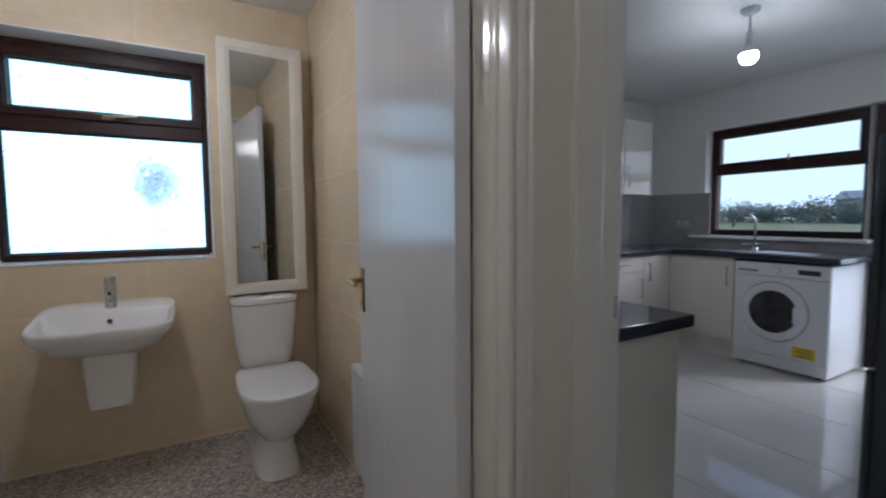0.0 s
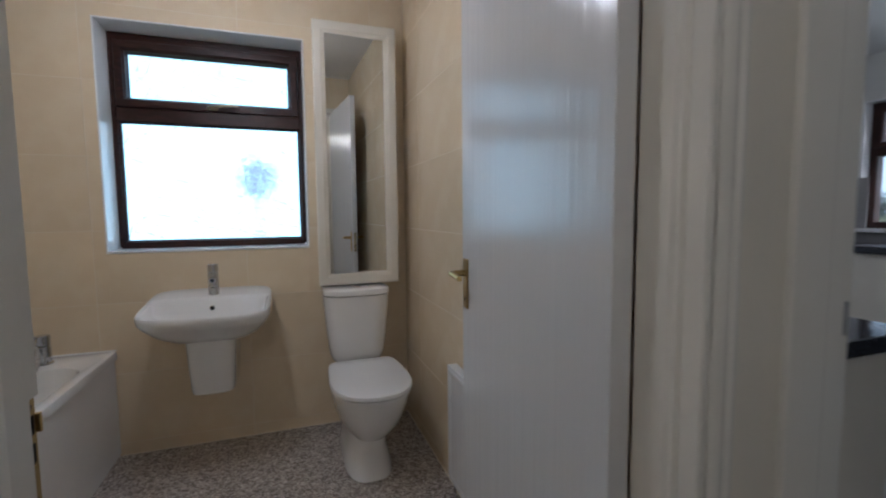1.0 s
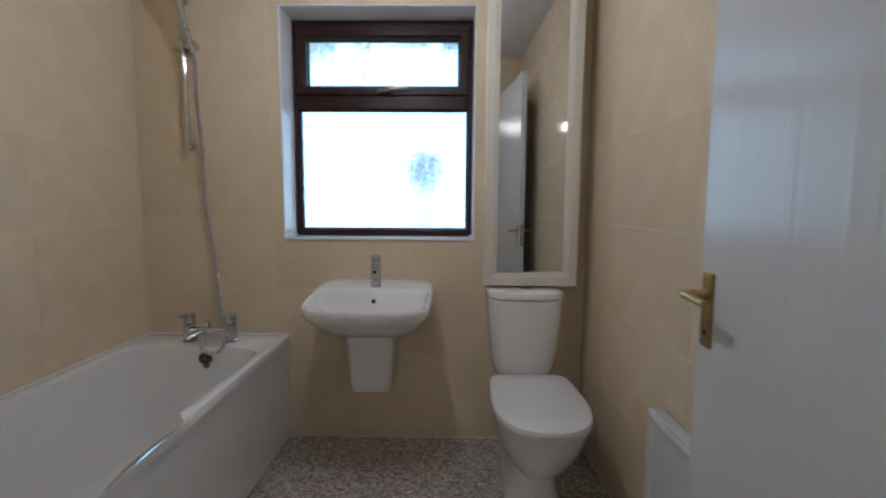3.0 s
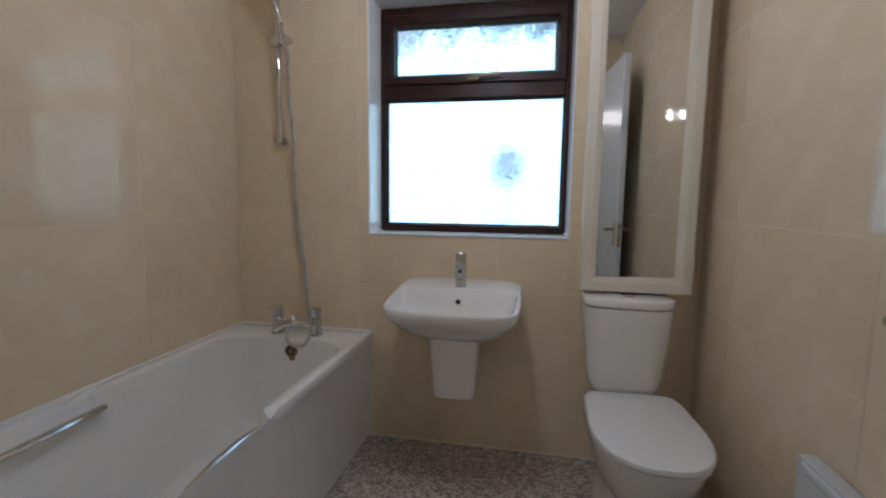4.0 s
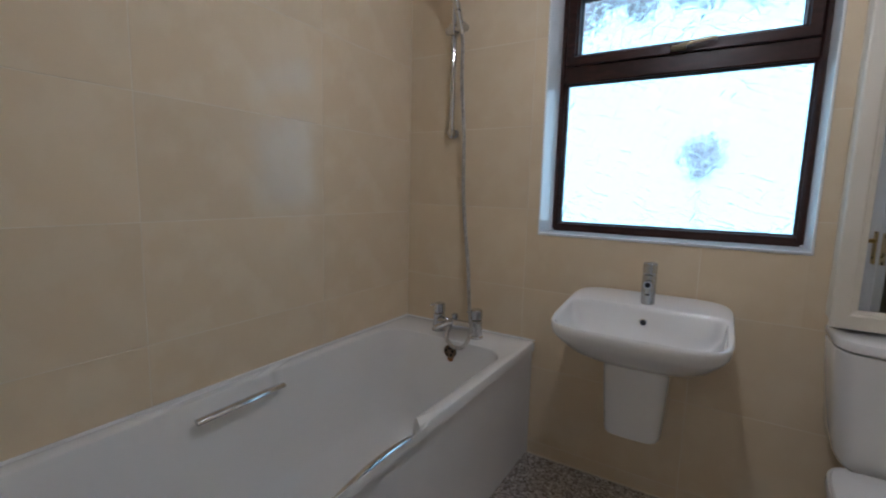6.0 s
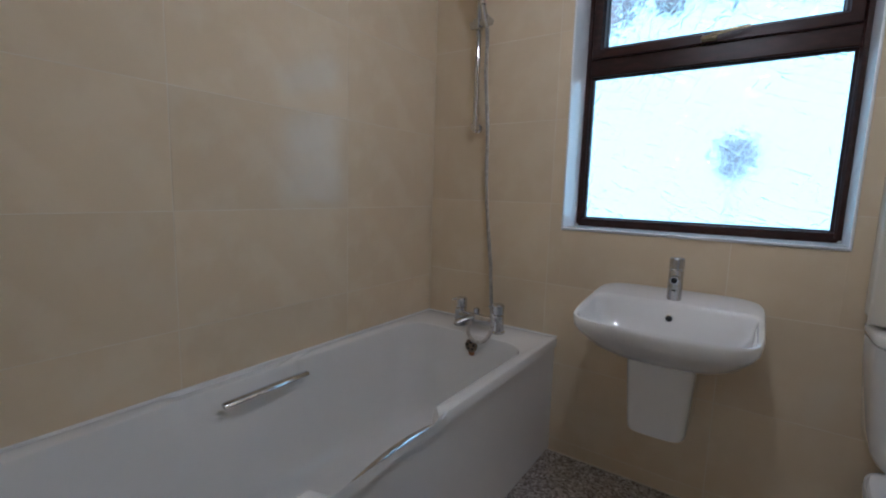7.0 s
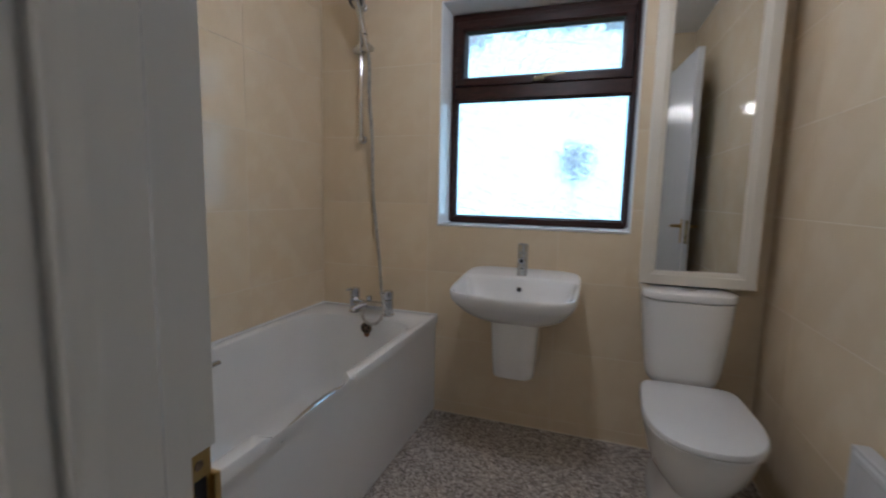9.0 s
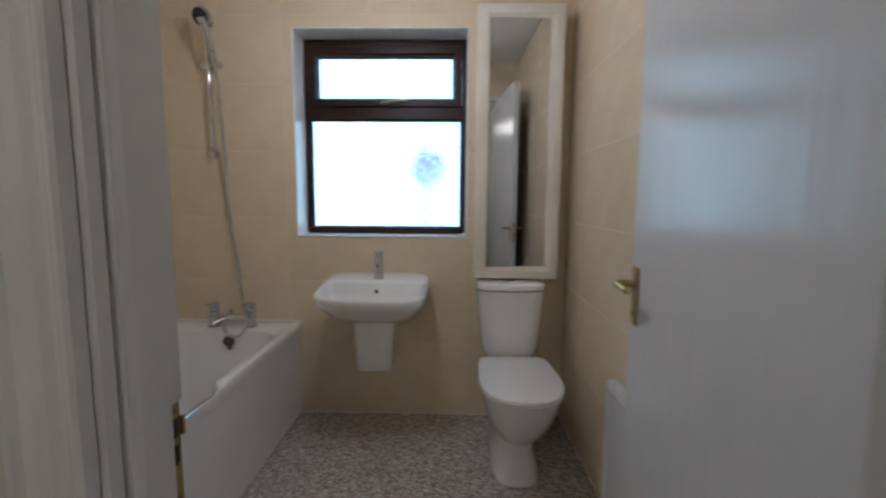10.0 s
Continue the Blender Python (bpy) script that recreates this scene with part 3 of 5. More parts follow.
toilet_at = Matrix.Translation((-TX, -2.4, 0))


def pan(a, y0, y1, z, nf=2.3, nb=4.0, cx=TX):
    c = y0 + (y1 - y0) * 0.5
    return oval(cx, c, a, c - y0, y1 - c, z, nf, nb, 56)


FXC = 0.441
rings = [pan(0.112, 2.050, 2.56, 0.0, 3, 5, FXC), pan(0.112, 2.050, 2.56, 0.012, 3, 5, FXC), pan(0.103, 2.064, 2.55, 0.06, 2.8, 5, FXC + 0.002),
         pan(0.088, 2.088, 2.55, 0.13, 2.6, 5, FXC + 0.004), pan(0.091, 2.088, 2.55, 0.165, 2.5, 5, FXC + 0.008), pan(0.122, 2.060, 2.55, 0.195, 2.4, 4, FXC + 0.016),
         pan(0.147, 2.025, 2.55, 0.235, 2.3, 4, TX), pan(0.164, 1.99, 2.55, 0.285, 2.3, 4), pan(0.175, 1.962, 2.55, 0.34, 2.3, 4.5),
         pan(0.179, 1.950, 2.55, 0.385, 2.3, 5), pan(0.176, 1.953, 2.55, 0.394, 2.3, 5)]
under(toilet, part("bowl", loft(rings), CERAMIC, toilet, smooth=True), toilet_at)


def seat_ring(grow, z):
    c = 2.19
    ring = oval(TX, c, 0.186 + grow, c - 1.930 + grow, 2.456 - c + grow, z, 2.35, 10, 72)
    for p in ring:
        p.x = TX - 0.004 + (p.x - TX) * (1 - 0.10 * max(0.0, (p.y - c) / 0.26) ** 1.6)
    return ring


under(toilet, part("seat", loft([seat_ring(-0.012, 0.397), seat_ring(-0.004, 0.400), seat_ring(-0.004, 0.409), seat_ring(-0.012, 0.411)]), SEAT_PLASTIC, toilet, "white plastic seat", smooth=False), toilet_at)
under(toilet, part("lid", loft([seat_ring(-0.004, 0.413), seat_ring(0, 0.416), seat_ring(0, 0.424), seat_ring(-0.004, 0.431), seat_ring(-0.014, 0.434), seat_ring(-0.10, 0.437)]), SEAT_PLASTIC, toilet, "white plastic lid", smooth=True), toilet_at)


def cist(a, y0, z, nf=3.4):
    c = (y0 + 2.690) / 2
    return oval(0.450, c, a, c - y0, 2.690 - c, z, nf, 14, 64)


tank = [cist(0.096, 2.500, 0.395), cist(0.116, 2.487, 0.402), cist(0.132, 2.478, 0.418), cist(0.143, 2.472, 0.445), cist(0.150, 2.468, 0.49), cist(0.159, 2.461, 0.58), cist(0.168, 2.455, 0.68),
        cist(0.1725, 2.451, 0.760), cist(0.171, 2.453, 0.7625), cist(0.160, 2.468, 0.763), cist(0.160, 2.468, 0.772)]
under(toilet, part("cistern", loft(tank), CERAMIC, toilet, smooth=True), toilet_at)
lid = [cist(0.160, 2.466, 0.7675), cist(0.173, 2.450, 0.768), cist(0.175, 2.447, 0.771), cist(0.1755, 2.446, 0.788), cist(0.173, 2.450, 0.796), cist(0.166, 2.462, 0.801), cist(0.150, 2.49, 0.804), cist(0.10, 2.54, 0.806)]
under(toilet, part("cistern_lid", loft(lid), CERAMIC, toilet, smooth=True), toilet_at)
under(toilet, part("flush_button", lathe([(0.030, 0.0), (0.030, 0.004), (0.024, 0.006), (0.003, 0.006)], (0.450, 2.535, 0.804), "z", 24), CHROME, toilet, "chrome flush button"), toilet_at)

# ---- bath ----
BY0 = 0.712
bath = thing("bath", "white acrylic bath with chrome grab handles", "bath", at=(-1.04, 1.8, 0))
bath_at = Matrix.Translation((1.04, -1.8, 0))
RZ = 0.535


def notch(p, out, down):
    """Widen and lower the inner edge where the hand grips sit."""
    w = max(0.0, min(1.0, (p.y - 1.385) / 0.04)) * max(0.0, min(1.0, (1.832 - p.y) / 0.012))
    if p.x > -0.85:
        p.x += out * w
        p.z -= down * w
    elif p.x < -1.25:
        p.x -= out * w * 0.35
        p.z -= down * w * 0.4
    return p


def bath_ring(x0, x1, y0, y1, r, z, out=0.0, down=0.0):
    return [notch(p, out, down) for p in rrect(x0, x1, y0, y1, r, z, 110, 8)]


IX0, IX1, IY0, IY1 = -1.338, -0.742, 0.82, 2.486
shell = [
    rrect(-1.389, -0.704, BY0 + 0.01, 2.688, 0.010, RZ - 0.045, 110, 8),
    rrect(-1.396, -0.690, BY0, 2.692, 0.014, RZ - 0.040, 110, 8),
    rrect(-1.396, -0.690, BY0, 2.692, 0.014, RZ - 0.010, 110, 8),
    bath_ring(-1.393, -0.694, BY0 + 0.004, 2.690, 0.014, RZ - 0.002, 0.0, 0.018),
    bath_ring(-1.386, -0.702, BY0 + 0.010, 2.684, 0.014, RZ, 0.0, 0.021),
    bath_ring(IX0 - 0.010, IX1 + 0.010, IY0 - 0.010, IY1 + 0.010, 0.11, RZ, 0.034, 0.024),
    bath_ring(IX0 - 0.003, IX1 + 0.003, IY0 - 0.003, IY1 + 0.003, 0.11, RZ - 0.004, 0.037, 0.034),
    bath_ring(IX0, IX1, IY0, IY1, 0.11, RZ - 0.012, 0.040, 0.050),
    bath_ring(IX0 + 0.006, IX1 - 0.006, IY0 + 0.012, IY1 - 0.006, 0.11, RZ - 0.075, 0.022, 0.014),
    bath_ring(IX0 + 0.008, IX1 - 0.008, IY0 + 0.020, IY1 - 0.008, 0.11, RZ - 0.10, 0.0, 0.0),
    bath_ring(IX0 + 0.030, IX1 - 0.030, IY0 + 0.10, IY1 - 0.030, 0.12, 0.26),
    bath_ring(IX0 + 0.050, IX1 - 0.050, IY0 + 0.16, IY1 - 0.050, 0.12, 0.17),
    bath_ring(IX0 + 0.085, IX1 - 0.085, IY0 + 0.22, IY1 - 0.085, 0.11, 0.128),
    bath_ring(IX0 + 0.130, IX1 - 0.130, IY0 + 0.28, IY1 - 0.130, 0.08, 0.115),
]
under(bath, part("tub", loft(shell, False, True), ACRYLIC, bath, smooth=True), bath_at)
under(bath, part("wall_seal", box(-1.400, -1.390, BY0, 2.694, RZ - 0.014, RZ + 0.006, 0.003), ACRYLIC, bath, "white sealant strip"), bath_at)
under(bath, part("wall_seal", box(-1.390, -0.692, 2.686, 2.6945, RZ - 0.002, RZ + 0.005, 0.003), ACRYLIC, bath, "white sealant strip"), bath_at)
panel = box(-0.717, -0.701, BY0 + 0.01, 2.690, 0.012, RZ - 0.040, 0.004)
under(bath, part("side_panel", panel, PANEL_WHITE, bath, "plain white bath panel"), bath_at)
under(bath, part("end_panel", box(-1.385, -0.725, BY0 + 0.01, BY0 + 0.024, 0.012, RZ - 0.045, 0.004), PANEL_WHITE, bath), bath_at)
under(bath, part("plinth", box(-0.732, -0.717, BY0 + 0.02, 2.690, 0.0, 0.03), PANEL_WHITE, bath), bath_at)


under(bath, part("grab_handle", grip_bar([(-0.721, 1.824, 0.490), (-0.722, 1.65, 0.524), (-0.704, 1.448, 0.492)], 0.012), CHROME, bath, "polished chrome grab handle", smooth=True), bath_at)
under(bath, part("grab_handle", grip_bar([(-1.318, 1.838, 0.482), (-1.286, 1.672, 0.497), (-1.306, 1.520, 0.483)], 0.0165, 0.010), CHROME, bath, "polished chrome grab handle", smooth=True), bath_at)
under(bath, part("overflow", lathe([(0.030, 0.006), (0.030, -0.002), (0.026, -0.005), (0.006, -0.006)], (-1.002, 2.474, 0.484), "y", 24), TARNISH, bath, "tarnished chrome overflow rose"), bath_at)
for k in range(5):
    t = 2 * math.pi * k / 5 + 0.3
    under(bath, part("overflow_hole", lathe([(0.0065, 0.0), (0.0065, -0.0015)], (-1.002 + 0.016 * math.cos(t), 2.4685, 0.484 + 0.016 * math.sin(t)), "y", 10), DARK, bath), bath_at)
under(bath, part("rust_stain", lathe([(0.016, 0.003), (0.015, -0.001), (0.002, -0.002)], (-1.000, 2.4745, 0.453), "y", 14), RUST, bath, "brown rust stain under the overflow"), bath_at)
under(bath, part("waste", lathe([(0.035, 0.0), (0.035, 0.003), (0.012, 0.005), (0.003, 0.005)], (-1.05, 2.22, 0.115), "z", 24), CHROME, bath, "chrome waste"), bath_at)

# bath filler tap with hose outlet
mixer = thing("bath_mixer_tap", "chrome bath shower mixer with two levers on the bath end", "tap", at=(-1.029, 2.58, RZ))
mixer_at = Matrix.Translation((1.02, -2.58, -RZ))
for x in (-1.116, -0.920):
    under(mixer, part("pillar", lathe([(0.034, 0.0), (0.034, 0.006), (0.029, 0.010), (0.027, 0.05), (0.027, 0.078), (0.024, 0.081)], (x, 2.575, RZ), "z", 20), CHROME, mixer), mixer_at)
    under(mixer, part("lever", tube([(x + 0.006, 2.59, RZ + 0.118), (x - 0.014, 2.565, RZ + 0.124), (x - 0.034, 2.545, RZ + 0.118)], [0.006, 0.006, 0.004], 8), CHROME, mixer), mixer_at)
    under(mixer, part("knob", lathe([(0.024, 0.0), (0.027, 0.004), (0.027, 0.040), (0.023, 0.046)], (x, 2.575, RZ + 0.084), "z", 20), CHROME, mixer), mixer_at)
under(mixer, part("bridge", tube([(-1.116, 2.57, RZ + 0.048), (-1.02, 2.56, RZ + 0.046), (-0.920, 2.57, RZ + 0.048)], [0.022, 0.025, 0.022], 16), CHROME, mixer, smooth=True), mixer_at)
under(mixer, part("spout", grip_bar([(-1.018, 2.575, RZ + 0.052), (-1.045, 2.525, RZ + 0.064), (-1.078, 2.480, RZ + 0.036)], 0.020, 0.012), DULL_CHROME, mixer, "broad flat chrome spout", smooth=True), mixer_at)
under(mixer, part("diverter", lathe([(0.012, 0.0), (0.014, 0.004), (0.014, 0.022), (0.010, 0.026)], (-1.03, 2.575, RZ + 0.068), "z", 16), CHROME, mixer), mixer_at)

# shower rail, hand shower and hose
rail = thing("shower_rail", "chrome riser rail with hand shower on the tiled wall", "shower", at=(-1.09, 2.69, 1.44))
rail_at = Matrix.Translation((1.09, -2.69, -1.44))
RX, RY = -1.137, 2.660
under(rail, part("bar", tube([(RX, RY, 1.43), (RX, RY, 2.14)], 0.012, 14, smooth_path=1), CHROME, rail, smooth=True), rail_at)
for z in (1.452, 2.125):
    br = lathe([(0.020, 0.0), (0.020, -0.006), (0.014, -0.012), (0.014, -0.028), (0.016, -0.048), (0.006, -0.051)], (RX, 2.693, z), "y", 18)
    under(rail, part("bracket", br, DULL_CHROME, rail), rail_at)
sl = tube([(RX - 0.036, RY, 1.905), (RX + 0.070, RY - 0.014, 1.905)], 0.017, 14, smooth_path=1)
sl = box(RX - 0.017, RX + 0.017, RY - 0.026, RY + 0.014, 1.880, 1.928, 0.006, bm=sl)
under(rail, part("slider", sl, CHROME, rail), rail_at)
holder = tube([(RX + 0.066, RY - 0.012, 1.903), (RX + 0.066, RY - 0.056, 1.906)], 0.017, 12, smooth_path=1)
under(rail, part("holder", holder, CHROME, rail), rail_at)
H0 = Vector((RX + 0.066, RY - 0.042, 1.868))
H1 = Vector((RX + 0.042, RY - 0.100, 2.075))
under(rail, part("hand_shower", tube([H0, H0 + (H1 - H0) * 0.35, H0 + (H1 - H0) * 0.8, H1, H1 + Vector((-0.006, -0.012, 0.030))], [0.010, 0.013, 0.014, 0.020, 0.026], 16), CHROME, rail, smooth=True), rail_at)
lean = Euler((radians(118), 0, radians(-12))).to_matrix()
under(rail, part("shower_head", lathe([(0.014, -0.036), (0.036, -0.026), (0.048, -0.008), (0.050, 0.004), (0.046, 0.008)], H1 + Vector((-0.010, -0.006, 0.036)), "z", 28, lean=lean), CHROME, rail, "chrome shower head", smooth=True), rail_at)
under(rail, part("collar_ring", lathe([(0.0135, 0.0), (0.0145, 0.003), (0.0135, 0.006)], H0 + (H1 - H0) * 0.42, "z", 18), DARK_RUBBER, rail, "black rubber ring"), rail_at)
under(rail, part("spray_face", lathe([(0.043, 0.006), (0.041, 0.011), (0.004, 0.013)], H1 + Vector((-0.010, -0.006, 0.036)), "z", 28, lean=lean), DARK_RUBBER, rail, "black spray face"), rail_at)

hose_pts = [H0, H0 + Vector((0.002, 0.006, -0.06)), (-1.060, 2.61, 1.66), (-1.062, 2.645, 1.44), (-1.067, 2.665, 1.18), (-1.046, 2.664, 0.98), (-1.022, 2.656, 0.82), (-1.009, 2.64, 0.748), (-0.972, 2.59, 0.639), (-0.926, 2.52, 0.589), (-0.916, 2.47, 0.545), (-0.944, 2.455, 0.517), (-0.987, 2.455, 0.521), (-1.02, 2.47, 0.549), (-1.043, 2.53, 0.572)]


def ribbed(points, r, step):
    """A hose with close ribs along a smooth line."""
    line = []
    pts = [Vector(p) for p in points]
    for i in range(len(pts) - 1):
        p0, p1, p2, p3 = pts[max(i - 1, 0)], pts[i], pts[i + 1], pts[min(i + 2, len(pts) - 1)]
        count = max(2, int((p2 - p1).length / step))
        for k in range(count):
            u = k / count
            line.append(0.5 * ((2 * p1) + (p2 - p0) * u + (2 * p0 - 5 * p1 + 4 * p2 - p3) * u * u + (3 * p1 - p0 - 3 * p2 + p3) * u ** 3))
    return tube(line, [r if k % 2 else r * 0.80 for k in range(len(line))], 10, smooth_path=1)


solo("shower_hose", ribbed(hose_pts, 0.009, 0.0036), HOSE, "flexible ribbed silver shower hose hanging down to the bath mixer", "hose", smooth=True)

# ---- radiator ----
radiator = thing("radiator", "white panel radiator low on the tiled wall", "radiator", at=(0.74, 1.4, 0.12))
radiator_at = Matrix.Translation((-0.74, -1.4, -0.12))
RA0, RA1, RB0, RB1 = 0.86, 1.845, 0.075, 0.560
under(radiator, part("panel", box(0.720, 0.732, RA0, RA1, RB0, RB1, 0.006, 3), GLOSS_WHITE, radiator), radiator_at)
under(radiator, part("panel", box(0.744, 0.755, RA0, RA1, RB0, RB1, 0.006, 3), GLOSS_WHITE, radiator), radiator_at)
edge = frame_loft(RA0 + 0.004, RA1 - 0.004, RB0 + 0.004, RB1 - 0.004, [(0.0, 0.7215), (0.006, 0.7165), (0.020, 0.7165), (0.027, 0.7205)], plane="x")
under(radiator, part("pressed_border", edge, GLOSS_WHITE, radiator), radiator_at)
under(radiator, part("top_grille", box(0.718, 0.757, RA0, RA1, RB1, RB1 + 0.008, 0.003), GLOSS_WHITE, radiator), radiator_at)
under(radiator, part("side_cover", box(0.718, 0.757, RA1 - 0.002, RA1 + 0.006, RB0 + 0.01, RB1 + 0.006, 0.003), GLOSS_WHITE, radiator), radiator_at)
for y in (RA0 + 0.2, RA1 - 0.2):
    under(radiator, part("bracket", box(0.752, RIGHT, y - 0.02, y + 0.02, 0.2, 0.5), GLOSS_WHITE, radiator), radiator_at)
under(radiator, part("pipe", tube([(0.738, RA1 - 0.03, RB0 + 0.02), (0.738, RA1 - 0.03, 0.0)], 0.0075, 10, smooth_path=1), CHROME, radiator), radiator_at)

# ---- bathroom door, open into the room ----
HX, HY = 0.6185, 0.708             # knuckle of the hinges
door_1 = thing("door_1", "white gloss flush door standing open into the bathroom", "door", kind="structure", at=(HX, HY, 0))
door_1.rotation_euler = (0, 0, radians(-4.0))
leaf = box(-0.038, 0.0, 0.0, 0.754, 0.008, 2.088, 0.0025)
part("leaf", leaf, GLOSS_WHITE, door_1, "white gloss flush door leaf")
for sx in (-1, 1):
    xf = -0.038 if sx < 0 else 0.0
    pl = box(min(xf, xf + sx * 0.005), max(xf, xf + sx * 0.005), 0.694, 0.736, 0.895, 1.050, 0.003)
    plate = part("handle_plate", pl, BRASS, door_1, "worn brass back plate")
    part("door_handle", tube([(xf, 0.715, 1.005), (xf + sx * 0.042, 0.715, 1.005), (xf + sx * 0.050, 0.709, 1.005), (xf + sx * 0.050, 0.684, 1.004), (xf + sx * 0.048, 0.634, 1.000)], [0.011, 0.009, 0.010, 0.009, 0.008], 12), BRASS, plate, "worn brass lever handle", smooth=True)
    part("keyhole", lathe([(0.006, 0.0), (0.006, sx * 0.0008)], (xf + sx * 0.005, 0.715, 0.925), "x", 12), DARK, plate)
for z in (0.2, 1.86):
    part("hinge", tube([(0.004, -0.004, z - 0.04), (0.004, -0.004, z + 0.04)], 0.006, 10, smooth_path=1), DULL_CHROME, door_1, "steel hinge")
latch = part("latch", box(-0.030, -0.008, 0.7525, 0.756, 0.895, 1.045, 0.001), PALE_BRASS, door_1, "brass latch face")
part("latch_bolt", box(-0.024, -0.014, 0.755, 0.764, 0.985, 1.005, 0.002), PALE_BRASS, latch)
for za in (0.905, 0.945, 1.030):
    part("latch_hole", box(-0.022, -0.016, 0.7555, 0.7565, za - 0.008, za + 0.008, 0.0003), DARK, latch)


def lining(sign, x, z0=0.0, z1=HEAD + 0.03, recess=0.0, bm=None):
    """One jamb of the bathroom doorway: lining and planted stop from a moulded profile, let in by recess at its room edge."""
    prof = [(0.030, FRONT), (recess, FRONT), (recess, FRONT - 0.017)] if recess else [(0.030, FRONT)]
    prof += [(0.0, FRONT - 0.017 if recess else FRONT), (0.0, FRONT - 0.030), (0.0, 0.672), (-0.004, 0.668), (-0.004, 0.640), (-0.001, 0.632), (-0.001, 0.628)]
    prof += [(0.009, 0.6275), (0.009, 0.6225), (0.003, 0.622), (0.003, 0.607), (0.011, 0.6065), (0.011, 0.600), (0.030, 0.600)] if sign < 0 else [(-0.001, 0.626), (0.004, 0.620), (0.004, 0.600), (0.030, 0.600)]
    bm = bm or bmesh.new()
    lo = [bm.verts.new((x + sign * p, y, z0)) for p, y in prof]
    hi = [bm.verts.new((x + sign * p, y, z1)) for p, y in prof]
    n = len(prof)
    for i in range(n):
        bm.faces.new((lo[i], lo[(i + 1) % n], hi[(i + 1) % n], hi[i]))
    bm.faces.new(lo)
    bm.faces.new(hi)
    return bm


def architrave(sign, x, wide, start=0.006, groove=0.599):
    prof = [(start, 0.603), (start, 0.589), (start + 0.003, 0.586), (0.016, 0.586), (0.018, groove), (0.0225, groove), (0.0245, 0.587), (0.030, 0.584), (0.040, 0.583), (wide - 0.016, 0.586), (wide - 0.010, 0.582),
            (wide - 0.003, 0.583), (wide, 0.588), (wide, 0.603)]
    bm = bmesh.new()
    lo = [bm.verts.new((x + sign * p, y, 0.0)) for p, y in prof]
    hi = [bm.verts.new((x + sign * p, y, HEAD + 0.06)) for p, y in prof]
    n = len(prof)
    for i in range(n):
        bm.faces.new((lo[i], lo[(i + 1) % n], hi[(i + 1) % n], hi[i]))
    bm.faces.new(lo)
    bm.faces.new(hi)
    return bm


door_frame = thing("door_frame_1", "cream-white gloss moulded door lining and architrave", "door frame", kind="structure")
jb = lining(-1, JAMB_L, 0.0, 0.893)
jb = lining(-1, JAMB_L, 0.893, 1.011, 0.0045, jb)
jb = lining(-1, JAMB_L, 1.011, HEAD + 0.03, 0.0, jb)
jl = part("jamb", jb, FRAME_GLOSS, door_frame)
part("jamb", lining(1, JAMB_R + 0.002), FRAME_GLOSS, door_frame)
part("architrave", architrave(-1, JAMB_L, 0.070, 0.009, 0.588), FRAME_GLOSS, door_frame, "moulded architrave")
part("architrave", architrave(1, JAMB_R, 0.068, 0.0055), FRAME_GLOSS, door_frame, "moulded architrave")
part("head_lining", box(JAMB_L, JAMB_R, 0.600, FRONT, HEAD - 0.005, HEAD + 0.03), FRAME_GLOSS, door_frame)
part("head_architrave", box(JAMB_L - 0.07, JAMB_R + 0.068, 0.584, 0.600, HEAD + 0.03, HEAD + 0.095, 0.005), FRAME_GLOSS, door_frame)
PX = JAMB_L - 0.0045
sp = box(PX - 0.001, PX + 0.0012, FRONT - 0.0165, FRONT - 0.0005, 0.895, 1.009, 0.0005)
part("strike_plate", sp, BRASS, jl, "worn brass strike plate")
part("strike_lip", box(PX - 0.006, JAMB_L + 0.0012, FRONT - 0.002, FRONT + 0.0025, 0.972, 0.992, 0.001), BRASS, jl, "brass strike lip")
for za, zb in ((0.972, 0.992), (0.943, 0.963)):
    part("strike_hole", box(PX + 0.0006, PX + 0.0016, FRONT - 0.0135, FRONT - 0.0045, za, zb, 0.0004), DARK, jl)
for za in (1.001, 0.905):
    part("screw", lathe([(0.0032, 0.0), (0.0030, 0.0007), (0.0008, 0.0004)], (PX + 0.0011, FRONT - 0.0095, za), "x", 12), TARNISH, jl, "tarnished screw head")

# ---- hall ----
wall("wall_hall_north", "warm white painted hall wall beside the bathroom door", (-1.0, 0.80, 0.0, 2.6), "y", HALL_Y, HALL_Y + 0.02, [(JAMB_L - 0.02, JAMB_R + 0.02, -1, HEAD + 0.03)], HALL_PAINT)
wall("wall_hall_west", "plain warm white hall wall", (-2.3, HALL_Y, 0.0, 2.6), "x", -1.1, -1.0, [], HALL_PAINT)
wall("wall_hall_south", "plain warm white hall wall", (-1.1, 0.95, 0.0, 2.6), "y", -2.4, -2.3, [], HALL_PAINT)
KD0, KD1 = -0.20, 0.602            # kitchen doorway along y
wall("wall_hall_east", "warm white painted partition with the kitchen doorway", (-2.3, HALL_Y + 0.02, 0.0, 2.6), "x", 0.80, 0.945, [(KD0 - 0.02, KD1 + 0.02, -1, HEAD + 0.03)], HALL_PAINT)
solo("floor_hall", box(-1.1, 0.945, -2.4, HALL_Y + 0.06, -0.06, -0.002), CARPET, "beige carpet on the hall floor", "floor", kind="structure")
solo("ceiling_hall", box(-1.1, 0.945, -2.4, HALL_Y + 0.03, CEIL, CEIL + 0.1), WHITE_PAINT, "plain white hall ceiling", "ceiling", kind="structure")
kframe = thing("door_frame_2", "cream-white gloss lining of the kitchen doorway", "door frame", kind="structure")
